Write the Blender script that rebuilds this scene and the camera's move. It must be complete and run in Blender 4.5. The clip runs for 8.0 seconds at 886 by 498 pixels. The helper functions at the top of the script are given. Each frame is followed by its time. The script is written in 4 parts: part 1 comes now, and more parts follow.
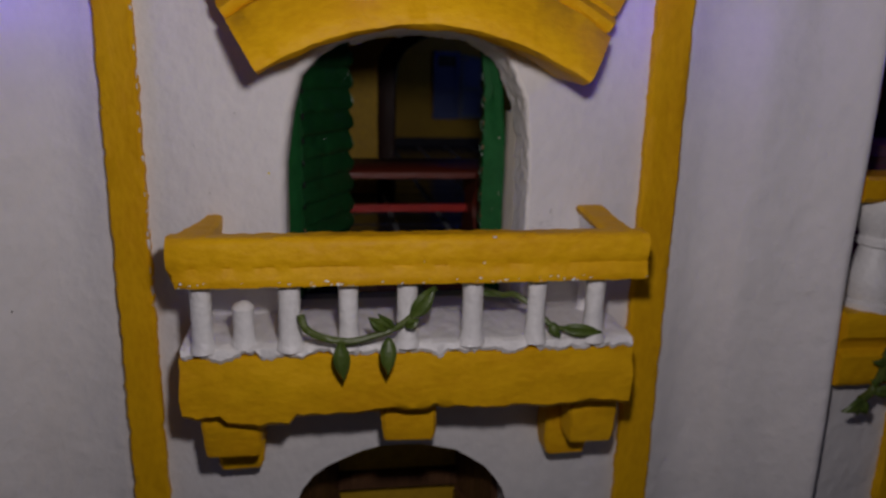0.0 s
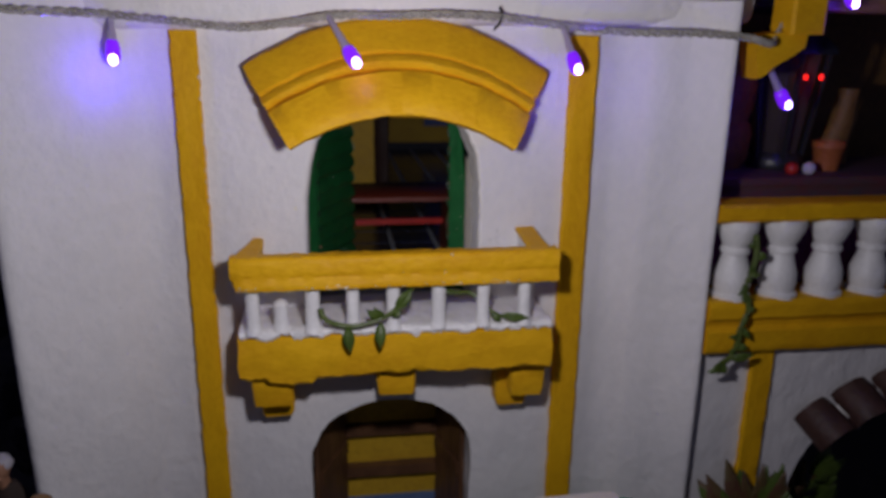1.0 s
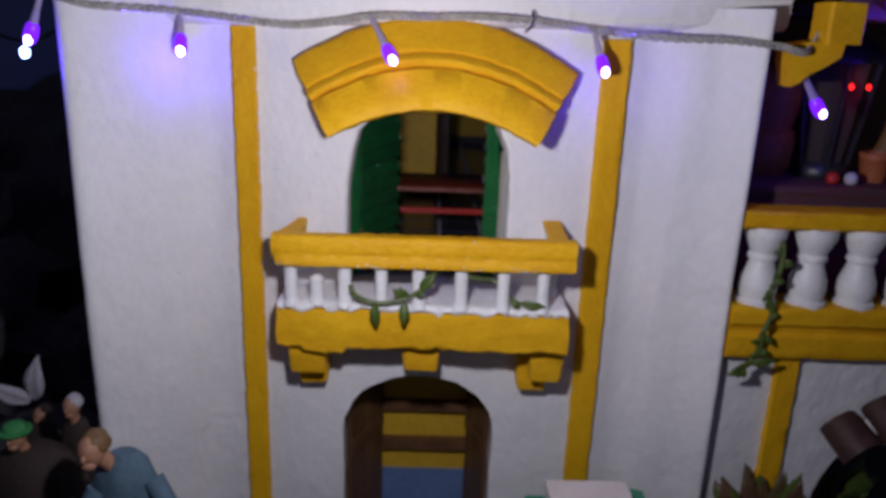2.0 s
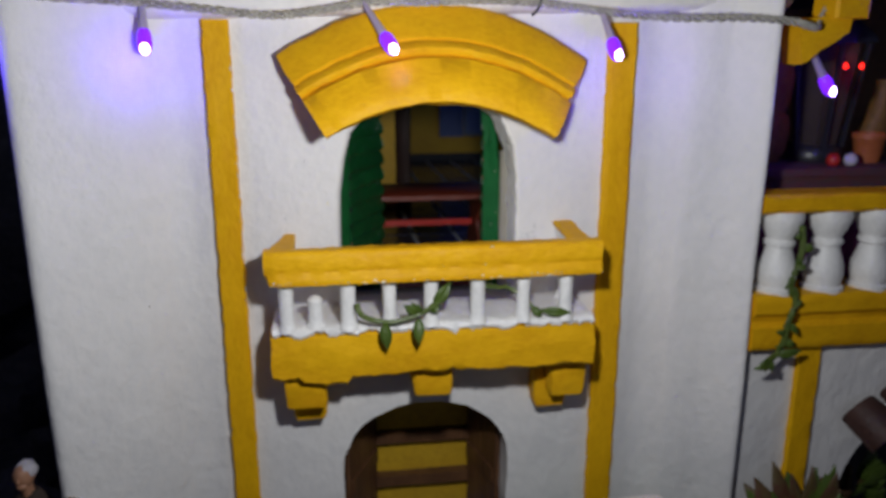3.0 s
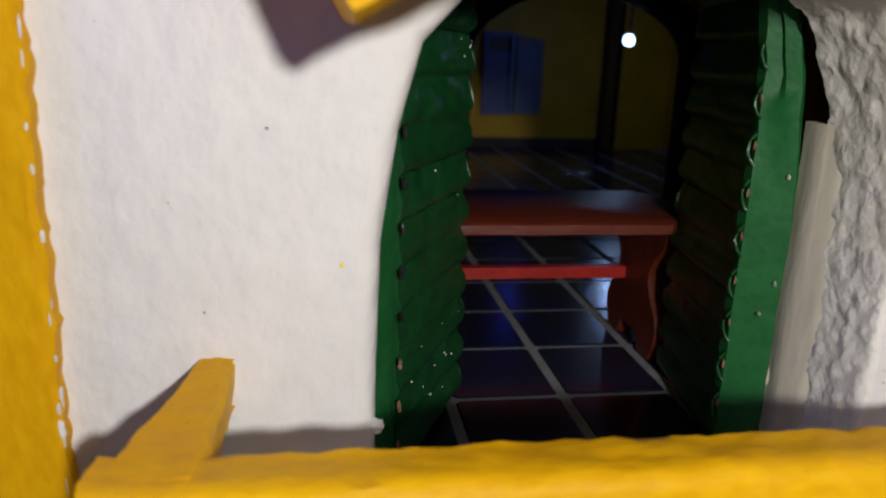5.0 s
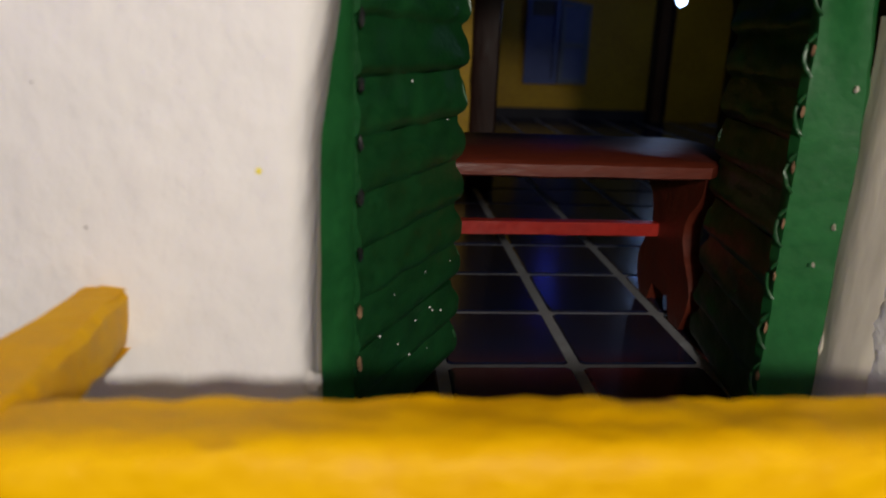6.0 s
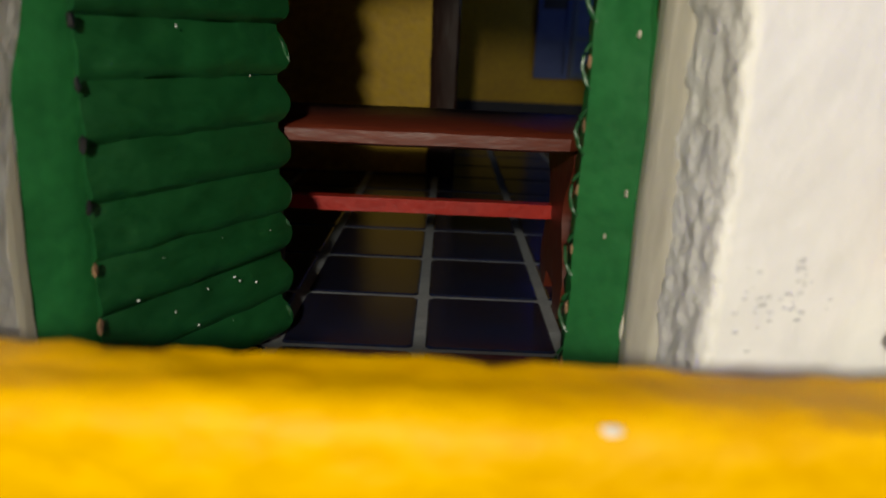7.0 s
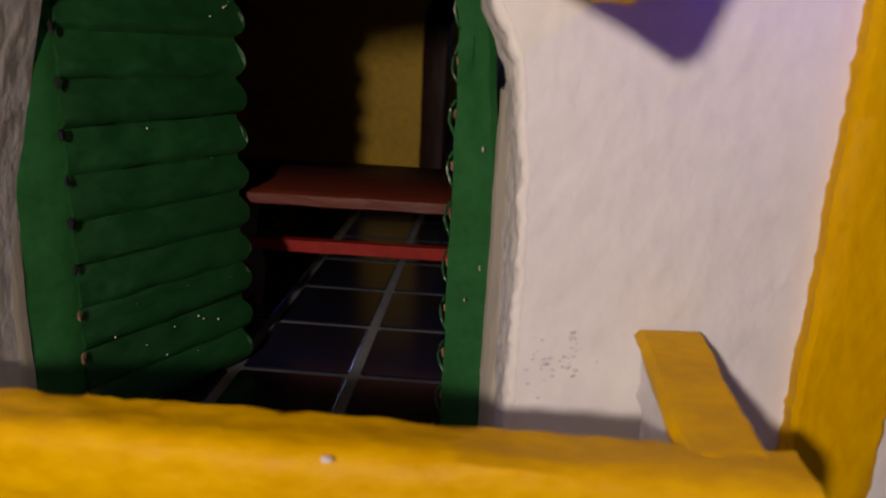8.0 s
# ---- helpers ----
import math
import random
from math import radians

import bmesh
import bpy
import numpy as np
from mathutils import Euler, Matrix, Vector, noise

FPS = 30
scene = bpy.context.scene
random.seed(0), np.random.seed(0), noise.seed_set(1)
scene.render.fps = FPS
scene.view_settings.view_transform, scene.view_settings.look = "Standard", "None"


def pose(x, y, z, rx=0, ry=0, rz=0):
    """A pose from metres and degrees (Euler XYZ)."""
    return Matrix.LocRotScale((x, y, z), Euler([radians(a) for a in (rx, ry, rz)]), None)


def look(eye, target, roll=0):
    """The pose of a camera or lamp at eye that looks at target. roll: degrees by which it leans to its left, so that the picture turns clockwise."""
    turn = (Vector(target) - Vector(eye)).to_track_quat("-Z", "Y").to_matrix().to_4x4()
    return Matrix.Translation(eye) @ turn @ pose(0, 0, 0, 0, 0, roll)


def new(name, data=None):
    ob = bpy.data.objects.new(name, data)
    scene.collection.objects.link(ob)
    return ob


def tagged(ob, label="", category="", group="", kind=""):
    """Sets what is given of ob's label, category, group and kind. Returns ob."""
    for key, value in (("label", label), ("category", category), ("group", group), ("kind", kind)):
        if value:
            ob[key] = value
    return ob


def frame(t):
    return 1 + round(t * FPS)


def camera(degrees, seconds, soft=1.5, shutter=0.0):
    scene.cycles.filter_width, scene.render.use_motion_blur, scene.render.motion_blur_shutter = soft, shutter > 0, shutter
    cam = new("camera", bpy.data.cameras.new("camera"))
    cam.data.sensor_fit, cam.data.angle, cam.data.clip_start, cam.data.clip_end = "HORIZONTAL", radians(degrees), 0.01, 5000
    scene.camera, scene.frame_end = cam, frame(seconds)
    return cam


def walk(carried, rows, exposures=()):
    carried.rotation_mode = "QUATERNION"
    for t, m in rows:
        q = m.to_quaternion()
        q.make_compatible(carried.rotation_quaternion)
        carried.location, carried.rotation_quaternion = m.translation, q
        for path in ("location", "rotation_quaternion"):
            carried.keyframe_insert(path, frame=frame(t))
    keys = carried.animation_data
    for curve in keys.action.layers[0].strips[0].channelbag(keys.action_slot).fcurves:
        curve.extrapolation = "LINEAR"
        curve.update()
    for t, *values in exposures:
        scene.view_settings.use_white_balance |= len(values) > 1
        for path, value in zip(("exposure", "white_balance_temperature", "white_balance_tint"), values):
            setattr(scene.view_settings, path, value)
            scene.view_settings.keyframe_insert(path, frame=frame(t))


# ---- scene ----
cam = camera(62.2, 8.0, soft=1.9)
# a small aperture focused on the window, a hand's width away
cam.data.dof.use_dof = True
cam.data.dof.focus_distance = 0.088
cam.data.dof.aperture_fstop = 40
PATH = [
    (0, (-0.01787, -0.14829, 0.17896), (0.02707, 0.13884, 0.10453), 1.36),
    (0.5, (-0.02083, -0.17825, 0.18921), (0.02826, 0.10863, 0.11645), 0.34),
    (1, (-0.01964, -0.20606, 0.20320), (0.02449, 0.07894, 0.12059), 0.77),
    (1.5, (-0.01570, -0.21327, 0.20691), (0.02326, 0.07370, 0.12860), 1.86),
    (2, (-0.00182, -0.22116, 0.20530), (0.00456, 0.06632, 0.11975), 2.14),
    (2.2, (-0.01037, -0.22807, 0.20649), (-0.00099, 0.06011, 0.12363), 0.52),
    (3.3, (-0.02834, -0.17124, 0.19030), (0.02201, 0.11549, 0.11786), 1.09),
    (3.5, (-0.02649, -0.14629, 0.18910), (0.02305, 0.14032, 0.11560), 1.99),
    (4, (-0.03238, -0.10423, 0.17219), (0.01014, 0.18252, 0.09495), 2.43),
    (4.3, (-0.03321, -0.08453, 0.17146), (0.01447, 0.20133, 0.09394), 3.13),
    (4.5, (-0.03102, -0.07687, 0.17386), (0.01491, 0.20925, 0.09626), 2.24),
    (4.7, (-0.03106, -0.06973, 0.17654), (0.01625, 0.21624, 0.09918), 2.14),
    (5.8, (-0.02609, -0.05082, 0.16615), (0.00359, 0.23557, 0.08188), 1.95),
    (6, (-0.02169, -0.04959, 0.16597), (0.00321, 0.23710, 0.08118), 2.16),
    (6.5, (-0.00741, -0.04811, 0.16345), (0.00544, 0.23917, 0.07799), 2.40),
    (7, (0.00481, -0.04573, 0.16186), (0.00655, 0.24220, 0.07761), 2.59),
    (7.5, (0.01562, -0.04743, 0.16406), (0.00791, 0.24077, 0.08114), 2.91),
    (8, (0.01998, -0.06060, 0.17327), (0.00413, 0.22705, 0.08957), 2.83),
]
# seconds, stops, kelvin, tint
EXPOSURES = [(0, -1.3, 6300, 22), (0.5, -1.15, 6000, 22), (1, -0.85, 5900, 22), (1.5, -0.65, 5700, 22), (2, -0.4, 5700, 22), (2.2, -0.35, 5700, 20), (3.3, -0.1, 6000, 4), (3.5, 0.1, 6000, 0), (4, 0.4, 6250, -4),
             (4.5, 0.2, 6300, 4), (5.8, -0.05, 6800, 12), (6.5, 0.1, 7100, 8), (7, 0.3, 7200, 2), (7.5, 0.15, 7300, 8), (8, -0.45, 7500, 24)]
walk(cam, [(t, look(eye, target, roll)) for t, eye, target, roll in PATH], EXPOSURES)

# ---- light ----
world = bpy.data.worlds.new("night")
scene.world = world
world.use_nodes = True
world.node_tree.nodes["Background"].inputs[0].default_value = (0.62, 0.64, 0.95, 1)
world.node_tree.nodes["Background"].inputs[1].default_value = 0.065


def lamp(name, place, watts, colour, radius):
    data = bpy.data.lights.new(name, "POINT")
    data.energy, data.color, data.shadow_soft_size = watts, colour, radius / 1000
    ob = new(name, data)
    ob.location = Vector(place) / 1000
    return ob


lamp("torch", (-9, -118, 192), 0.515, (1.0, 0.96, 0.90), 3.6)

VIOLET = (0.085, 0.035, 1.0)
# bulb tip, socket top on the cable
BULBS = [((-109.4, -18, 197), (-104, -19, 210.5)), ((-72.2, -8.6, 195), (-72.4, -6.4, 207.6)), ((-11.9, -17.2, 195.4), (-19.4, -9, 208.4)),
         ((46.2, -13, 193.8), (42.8, -7.4, 207.2)), ((111.0, -9, 184.4), (99.6, -8, 203.4)), ((126, -10, 212), (123, -8, 224))]
for k, (tip, top) in enumerate(BULBS):
    way = (Vector(tip) - Vector(top)).normalized()
    lamp("bulb_light", Vector(tip) + way * 1.2 + Vector((0, -3.4, -0.6)), 0.002 if k == 2 else 0.0075, VIOLET, 1.2)
lamp("room_bulb_light", (93, 239.5, 178.6), 0.008, (0.42, 0.58, 1.0), 2)
lamp("blue_bulb_light", (58, 285, 202), 0.0012, (0.05, 0.10, 1.0), 2)

# ---- materials ----


def paint(name, colour, second=None, rough=0.55, stain=60, grain=900, bump=0.25, streak=(1, 1, 1), amount=0.5, metal=0.0, pieces=0.0, spec=0.5, coat=0.0):
    """Two-scale painted surface: broad stains between two colours, fine grain and relief (bump in mm)."""
    m = bpy.data.materials.new(name)
    m.use_nodes = True
    nt = m.node_tree
    bsdf = nt.nodes["Principled BSDF"]
    tc = nt.nodes.new("ShaderNodeTexCoord")
    mp = nt.nodes.new("ShaderNodeMapping")
    mp.inputs["Scale"].default_value = streak
    nt.links.new(tc.outputs["Object"], mp.inputs["Vector"])
    broad, fine = nt.nodes.new("ShaderNodeTexNoise"), nt.nodes.new("ShaderNodeTexNoise")
    for n, s, d in ((broad, stain, 4), (fine, grain, 6)):
        n.inputs["Scale"].default_value, n.inputs["Detail"].default_value = s, d
        nt.links.new(mp.outputs[0], n.inputs["Vector"])
    second = second or tuple(c * 0.8 for c in colour)
    ramp = nt.nodes.new("ShaderNodeValToRGB")
    ramp.color_ramp.elements[0].position, ramp.color_ramp.elements[1].position = 0.36, 0.64
    ramp.color_ramp.elements[0].color, ramp.color_ramp.elements[1].color = (*second, 1), (*colour, 1)
    add = nt.nodes.new("ShaderNodeMath")
    add.operation = "MULTIPLY_ADD"
    add.inputs[1].default_value = amount
    nt.links.new(fine.outputs[0], add.inputs[0])
    half = nt.nodes.new("ShaderNodeMath")
    half.operation = "MULTIPLY"
    half.inputs[1].default_value = 1.0 - amount
    nt.links.new(broad.outputs[0], half.inputs[0])
    nt.links.new(half.outputs[0], add.inputs[2])
    nt.links.new(add.outputs[0], ramp.inputs[0])
    out = ramp.outputs[0]
    if pieces:
        info, hsv = nt.nodes.new("ShaderNodeObjectInfo"), nt.nodes.new("ShaderNodeHueSaturation")
        mr = nt.nodes.new("ShaderNodeMapRange")
        mr.inputs["To Min"].default_value, mr.inputs["To Max"].default_value = 1 - pieces, 1 + pieces
        nt.links.new(info.outputs["Random"], mr.inputs["Value"])
        nt.links.new(mr.outputs[0], hsv.inputs["Value"])
        nt.links.new(out, hsv.inputs["Color"])
        out = hsv.outputs[0]
    nt.links.new(out, bsdf.inputs["Base Color"])
    rr = nt.nodes.new("ShaderNodeMapRange")
    rr.inputs["To Min"].default_value, rr.inputs["To Max"].default_value = rough - 0.12, min(1, rough + 0.12)
    nt.links.new(fine.outputs[0], rr.inputs["Value"])
    nt.links.new(rr.outputs[0], bsdf.inputs["Roughness"])
    bsdf.inputs["Metallic"].default_value = metal
    bsdf.inputs["Specular IOR Level"].default_value = spec
    bsdf.inputs["Coat Weight"].default_value = coat
    if bump:
        b1, b2 = nt.nodes.new("ShaderNodeBump"), nt.nodes.new("ShaderNodeBump")
        b1.inputs["Distance"].default_value, b2.inputs["Distance"].default_value = bump / 1000, bump * 2.5 / 1000
        nt.links.new(fine.outputs[0], b1.inputs["Height"])
        mid = nt.nodes.new("ShaderNodeTexNoise")
        mid.inputs["Scale"].default_value, mid.inputs["Detail"].default_value = grain * 0.28, 3
        nt.links.new(mp.outputs[0], mid.inputs["Vector"])
        nt.links.new(mid.outputs[0], b2.inputs["Height"])
        nt.links.new(b2.outputs[0], b1.inputs["Normal"])
        nt.links.new(b1.outputs[0], bsdf.inputs["Normal"])
    return m


def glow(name, colour, strength):
    m = bpy.data.materials.new(name)
    m.use_nodes = True
    bsdf = m.node_tree.nodes["Principled BSDF"]
    bsdf.inputs["Base Color"].default_value = (*colour, 1)
    bsdf.inputs["Emission Color"].default_value = (*colour, 1)
    bsdf.inputs["Emission Strength"].default_value = strength
    bsdf.inputs["Roughness"].default_value = 0.2
    return m


def clear(name, colour, rough=0.15, weight=0.85):
    m = bpy.data.materials.new(name)
    m.use_nodes = True
    bsdf = m.node_tree.nodes["Principled BSDF"]
    bsdf.inputs["Base Color"].default_value = (*colour, 1)
    bsdf.inputs["Roughness"].default_value = rough
    bsdf.inputs["Transmission Weight"].default_value = weight
    return m


WHITE = paint("white_wall_paint", (0.83, 0.81, 0.79), (0.72, 0.71, 0.71), 0.62, 26, 420, 0.34, (1, 1, 0.75), 0.3)
PLASTER = paint("bare_rough_plaster", (0.88, 0.86, 0.82), (0.78, 0.76, 0.72), 0.7, 120, 700, 0.3, amount=0.4)
# grey somewhat darker than the wall, for the pock marks
POCK = paint("grey_pock_plaster", (0.66, 0.65, 0.65), (0.52, 0.52, 0.53), 0.8, 300, 1200, 0.2)
GLOSSWHITE = paint("white_gloss_paint", (0.86, 0.85, 0.83), (0.74, 0.73, 0.72), 0.45, 90, 900, 0.2)
YELLOW = paint("ochre_yellow_paint", (0.80, 0.445, 0.002), (0.67, 0.338, 0.002), 0.52, 90, 900, 0.16, (0.6, 1, 1), 0.45, spec=0.14)
YELLOWV = paint("ochre_yellow_paint_upright", (0.80, 0.445, 0.002), (0.67, 0.338, 0.002), 0.52, 90, 900, 0.18, (1, 1, 0.5), 0.45, spec=0.10)
LEMON = paint("lemon_yellow_paint", (0.85, 0.72, 0.02), (0.75, 0.62, 0.02), 0.5, 200, 1200, 0.05)
GREEN = paint("green_gloss_paint", (0.016, 0.135, 0.036), (0.010, 0.09, 0.024), 0.45, 150, 900, 0.05, amount=0.4, spec=0.2)
GREENDARK = paint("dark_green_shutter_paint", (0.009, 0.082, 0.022), (0.006, 0.055, 0.015), 0.38, 150, 900, 0.12, (0.5, 0.5, 1), 0.4, pieces=0.12)
CREAM = paint("cream_wood", (0.62, 0.58, 0.48), (0.5, 0.46, 0.38), 0.55, 150, 1200, 0.06, (1, 1, 0.2))
CARD = paint("bare_brown_card", (0.32, 0.18, 0.10), (0.2, 0.11, 0.06), 0.8, 300, 1500, 0.1)
TILE = paint("dark_blue_glazed_tile", (0.010, 0.018, 0.055), (0.022, 0.014, 0.014), 0.2, 50, 1500, 0.0, pieces=0.4)
GROUT = paint("pale_grey_grout", (0.32, 0.34, 0.36), (0.24, 0.25, 0.27), 0.8, 250, 1800, 0.08)
BENCH = paint("red_brown_bench_paint", (0.15, 0.026, 0.012), (0.10, 0.017, 0.008), 0.45, 160, 1200, 0.08, (0.3, 1, 1))
RED = paint("bright_red_paint", (0.48, 0.025, 0.015), (0.36, 0.018, 0.012), 0.4, 200, 1200, 0.06)
OCHRE = paint("deep_yellow_room_paint", (0.66, 0.41, 0.014), (0.50, 0.29, 0.010), 0.6, 45, 500, 0.25)
DARKWOOD = paint("dark_brown_arch_wood", (0.040, 0.014, 0.009), (0.024, 0.009, 0.006), 0.5, 150, 900, 0.1, (1, 1, 0.3), spec=0.25)
WOOD = paint("brown_door_wood", (0.16, 0.075, 0.03), (0.07, 0.03, 0.014), 0.5, 120, 900, 0.15, (1, 1, 0.15))
BLUE = paint("blue_window_paint", (0.10, 0.145, 0.34), (0.07, 0.11, 0.27), 0.5, 150, 1000, 0.08)
BLUEGREY = paint("grey_blue_wall_paint", (0.16, 0.20, 0.26), (0.11, 0.14, 0.19), 0.6, 80, 700, 0.1)
DADO = paint("mid_blue_dado_paint", (0.14, 0.22, 0.42), (0.10, 0.16, 0.32), 0.6, 70, 600, 0.15)
# near-black: the dimness of unlit, unseen interiors put into the colour
DIMROOM = paint("dim_unlit_room_colour", (0.05, 0.05, 0.06), (0.035, 0.035, 0.04), 0.85, 60, 600, 0.1)
LEAF = paint("olive_leaf_plastic", (0.085, 0.13, 0.018), (0.05, 0.085, 0.012), 0.42, 300, 1500, 0.08)
STEM = paint("olive_stem_plastic", (0.095, 0.13, 0.02), (0.06, 0.09, 0.015), 0.45, 300, 1500, 0.05)
DRYLEAF = paint("reddish_olive_leaf", (0.10, 0.085, 0.025), (0.085, 0.025, 0.018), 0.5, 160, 900, 0.15)
CABLE = paint("clear_cable_sleeve", (0.56, 0.54, 0.47), (0.26, 0.25, 0.21), 0.16, 400, 1500, 0.05, spec=1.0, coat=1.0)
CLAY = paint("red_brown_clay", (0.065, 0.026, 0.019), (0.032, 0.013, 0.010), 0.6, 150, 900, 0.2)
ORANGE = paint("orange_terracotta", (0.42, 0.13, 0.035), (0.32, 0.09, 0.025), 0.55, 150, 900, 0.1)
# black metal; also the painted shade of shutter notches and the rear window top
BLACK = paint("black_metal_and_painted_shade", (0.02, 0.02, 0.022), (0.012, 0.012, 0.014), 0.4, 200, 1200, 0.05)
EARTH = paint("dark_earth", (0.055, 0.042, 0.030), (0.03, 0.024, 0.018), 0.9, 25, 250, 1.2)
ROCK = paint("dark_mossy_rock", (0.10, 0.09, 0.085), (0.03, 0.034, 0.04), 0.85, 40, 300, 1.0)
BROWNWALL = paint("brown_gold_wall", (0.24, 0.13, 0.03), (0.14, 0.07, 0.02), 0.6, 60, 500, 0.3)
PURPLE = paint("purple_cloth", (0.14, 0.02, 0.13), (0.09, 0.012, 0.09), 0.8, 120, 900, 0.15)
DARKCLOTH = paint("dark_striped_cloth", (0.05, 0.045, 0.05), (0.10, 0.02, 0.025), 0.85, 60, 900, 0.15, (0.3, 2.5, 1))
SKIN = paint("painted_clay_skin", (0.42, 0.22, 0.13), (0.33, 0.16, 0.09), 0.55, 120, 900, 0.05)
SHIRT = paint("slate_blue_cloth", (0.10, 0.17, 0.22), (0.07, 0.12, 0.16), 0.8, 120, 900, 0.15)
HAIR = paint("dark_hair_paint", (0.06, 0.035, 0.02), (0.03, 0.02, 0.012), 0.6, 200, 900, 0.1)
FAIRHAIR = paint("golden_brown_hair_paint", (0.20, 0.11, 0.04), (0.12, 0.065, 0.025), 0.6, 200, 900, 0.1)
LINEN = paint("white_cloth", (0.55, 0.52, 0.55), (0.40, 0.38, 0.42), 0.8, 100, 700, 0.15)
BROWNCLOTH = paint("dark_brown_cloth", (0.045, 0.028, 0.02), (0.028, 0.018, 0.014), 0.85, 100, 700, 0.15)
HATGREEN = paint("bright_green_felt", (0.05, 0.28, 0.07), (0.03, 0.19, 0.05), 0.75, 150, 900, 0.1)
PAPER = paint("white_paper", (0.72, 0.66, 0.62), (0.62, 0.56, 0.52), 0.7, 80, 900, 0.03)
BOXGREEN = paint("green_printed_card", (0.03, 0.24, 0.13), (0.02, 0.17, 0.09), 0.5, 100, 900, 0.03)
BULBSHELL = glow("violet_bulb_glow", (0.22, 0.02, 0.9), 1.0)
BULBCORE = glow("white_violet_bulb_core", (0.72, 0.55, 1.0), 9.0)
SOCKET = clear("clear_violet_socket", (0.50, 0.44, 0.60), 0.3, 0.35)
REDGLOW = glow("red_bulb_glow", (1.0, 0.02, 0.01), 2.2)
COLDGLOW = glow("cold_white_bulb_glow", (0.36, 0.55, 1.0), 12.0)
BLUEGLOW = glow("blue_bulb_glow", (0.03, 0.06, 1.0), 4.5)
NIGHT = glow("night_backdrop", (0.009, 0.012, 0.036), 0.55)

# ---- building helpers (millimetres) ----
OFF = {}


def thing(name, base, label, category, group="", kind=""):
    ob = new(name)
    ob.location = Vector(base) / 1000
    ob.empty_display_size = 0.005
    OFF[ob] = Vector(base)
    return tagged(ob, label, category, group, kind)


def mesh_of(name, bm, off=Vector((0, 0, 0)), smooth=True):
    bmesh.ops.recalc_face_normals(bm, faces=bm.faces[:])
    for v in bm.verts:
        v.co = (v.co - off) / 1000
    me = bpy.data.meshes.new(name)
    bm.to_mesh(me)
    bm.free()
    if smooth:
        me.shade_smooth()
        me.set_sharp_from_angle(angle=radians(42))
    return me


def part(name, bm, material, parent, label="", smooth=True):
    off = OFF[parent]
    ob = new(name, mesh_of(name, bm, off, smooth))
    for m in material if isinstance(material, (list, tuple)) else [material]:
        ob.data.materials.append(m)
    ob.parent = parent
    OFF[ob] = off
    return tagged(ob, label)


def solid(name, bm, material, label, category="", group="", kind="", smooth=True, base=None):
    off = Vector(base) if base else Vector((0, 0, 0))
    ob = new(name, mesh_of(name, bm, off, smooth))
    ob.location = off / 1000
    for m in material if isinstance(material, (list, tuple)) else [material]:
        ob.data.materials.append(m)
    OFF[ob] = off
    return tagged(ob, label, category, group, kind)


def loft(rings, closed=False, cap=True, bm=None):
    """Quads between rings of the same number of points; caps at both ends."""
    bm = bm or bmesh.new()
    rows = [[bm.verts.new(p) for p in ring] for ring in rings]
    n = len(rows[0])
    pairs = list(zip(rows, rows[1:])) + ([(rows[-1], rows[0])] if closed else [])
    for a, b in pairs:
        for i in range(n):
            j = (i + 1) % n
            bm.faces.new((a[i], a[j], b[j], b[i]))
    if cap and not closed:
        bm.faces.new(rows[0][::-1])
        bm.faces.new(rows[-1])
    return bm


def sheet(rows, bm=None):
    """An open grid of quads."""
    bm = bm or bmesh.new()
    g = [[bm.verts.new(p) for p in row] for row in rows]
    for a, b in zip(g, g[1:]):
        for i in range(len(a) - 1):
            bm.faces.new((a[i], a[i + 1], b[i + 1], b[i]))
    return bm


def dense(points, step, closed=True):
    """Points of an outline with more points along its sides."""
    out = []
    n = len(points)
    for i in range(n if closed else n - 1):
        a, b = Vector(points[i]), Vector(points[(i + 1) % n])
        k = max(1, int((b - a).length / step + 0.5))
        out += [tuple(a.lerp(b, j / k)) for j in range(k)]
    if not closed:
        out.append(tuple(points[-1]))
    return out


def chamfered(x0, x1, y0, y1, b):
    return [(x0 + b, y0), (x1 - b, y0), (x1, y0 + b), (x1, y1 - b), (x1 - b, y1), (x0 + b, y1), (x0, y1 - b), (x0, y0 + b)]


def roughen(bm, amp, size, seed=0.0, keep=None):
    for v in bm.verts:
        if keep and keep(v.co):
            continue
        v.co += noise.noise_vector(v.co / size + Vector((seed, seed * 1.7, -seed))) * amp + noise.noise_vector(v.co / (size * 0.37) + Vector((seed, 3.1, 7.7))) * amp * 0.45
    return bm


def bar_x(profile, x0, x1, step=2.0, warp=None):
    """Sweep of a (y, z) profile along x."""
    n = max(2, int(abs(x1 - x0) / step))
    rings = []
    for i in range(n + 1):
        x = x0 + (x1 - x0) * i / n
        rings.append([(x, y, z) if not warp else warp(x, y, z) for y, z in profile])
    return loft(rings)


def bar_z(profile, z0, z1, step=2.5, warp=None):
    n = max(2, int(abs(z1 - z0) / step))
    rings = []
    for i in range(n + 1):
        z = z0 + (z1 - z0) * i / n
        rings.append([(x, y, z) if not warp else warp(x, y, z) for x, y in profile])
    return loft(rings)


def bar_y(profile, y0, y1, step=2.5, warp=None):
    n = max(2, int(abs(y1 - y0) / step))
    rings = []
    for i in range(n + 1):
        y = y0 + (y1 - y0) * i / n
        rings.append([(x, y, z) if not warp else warp(x, y, z) for x, z in profile])
    return loft(rings)


def turned(cx, cy, stages, sides=14, bm=None):
    """Turned shape from (z, radius) stages."""
    rings = [[(cx + r * math.cos(math.tau * k / sides), cy + r * math.sin(math.tau * k / sides), z) for k in range(sides)] for z, r in stages]
    return loft(rings, bm=bm)


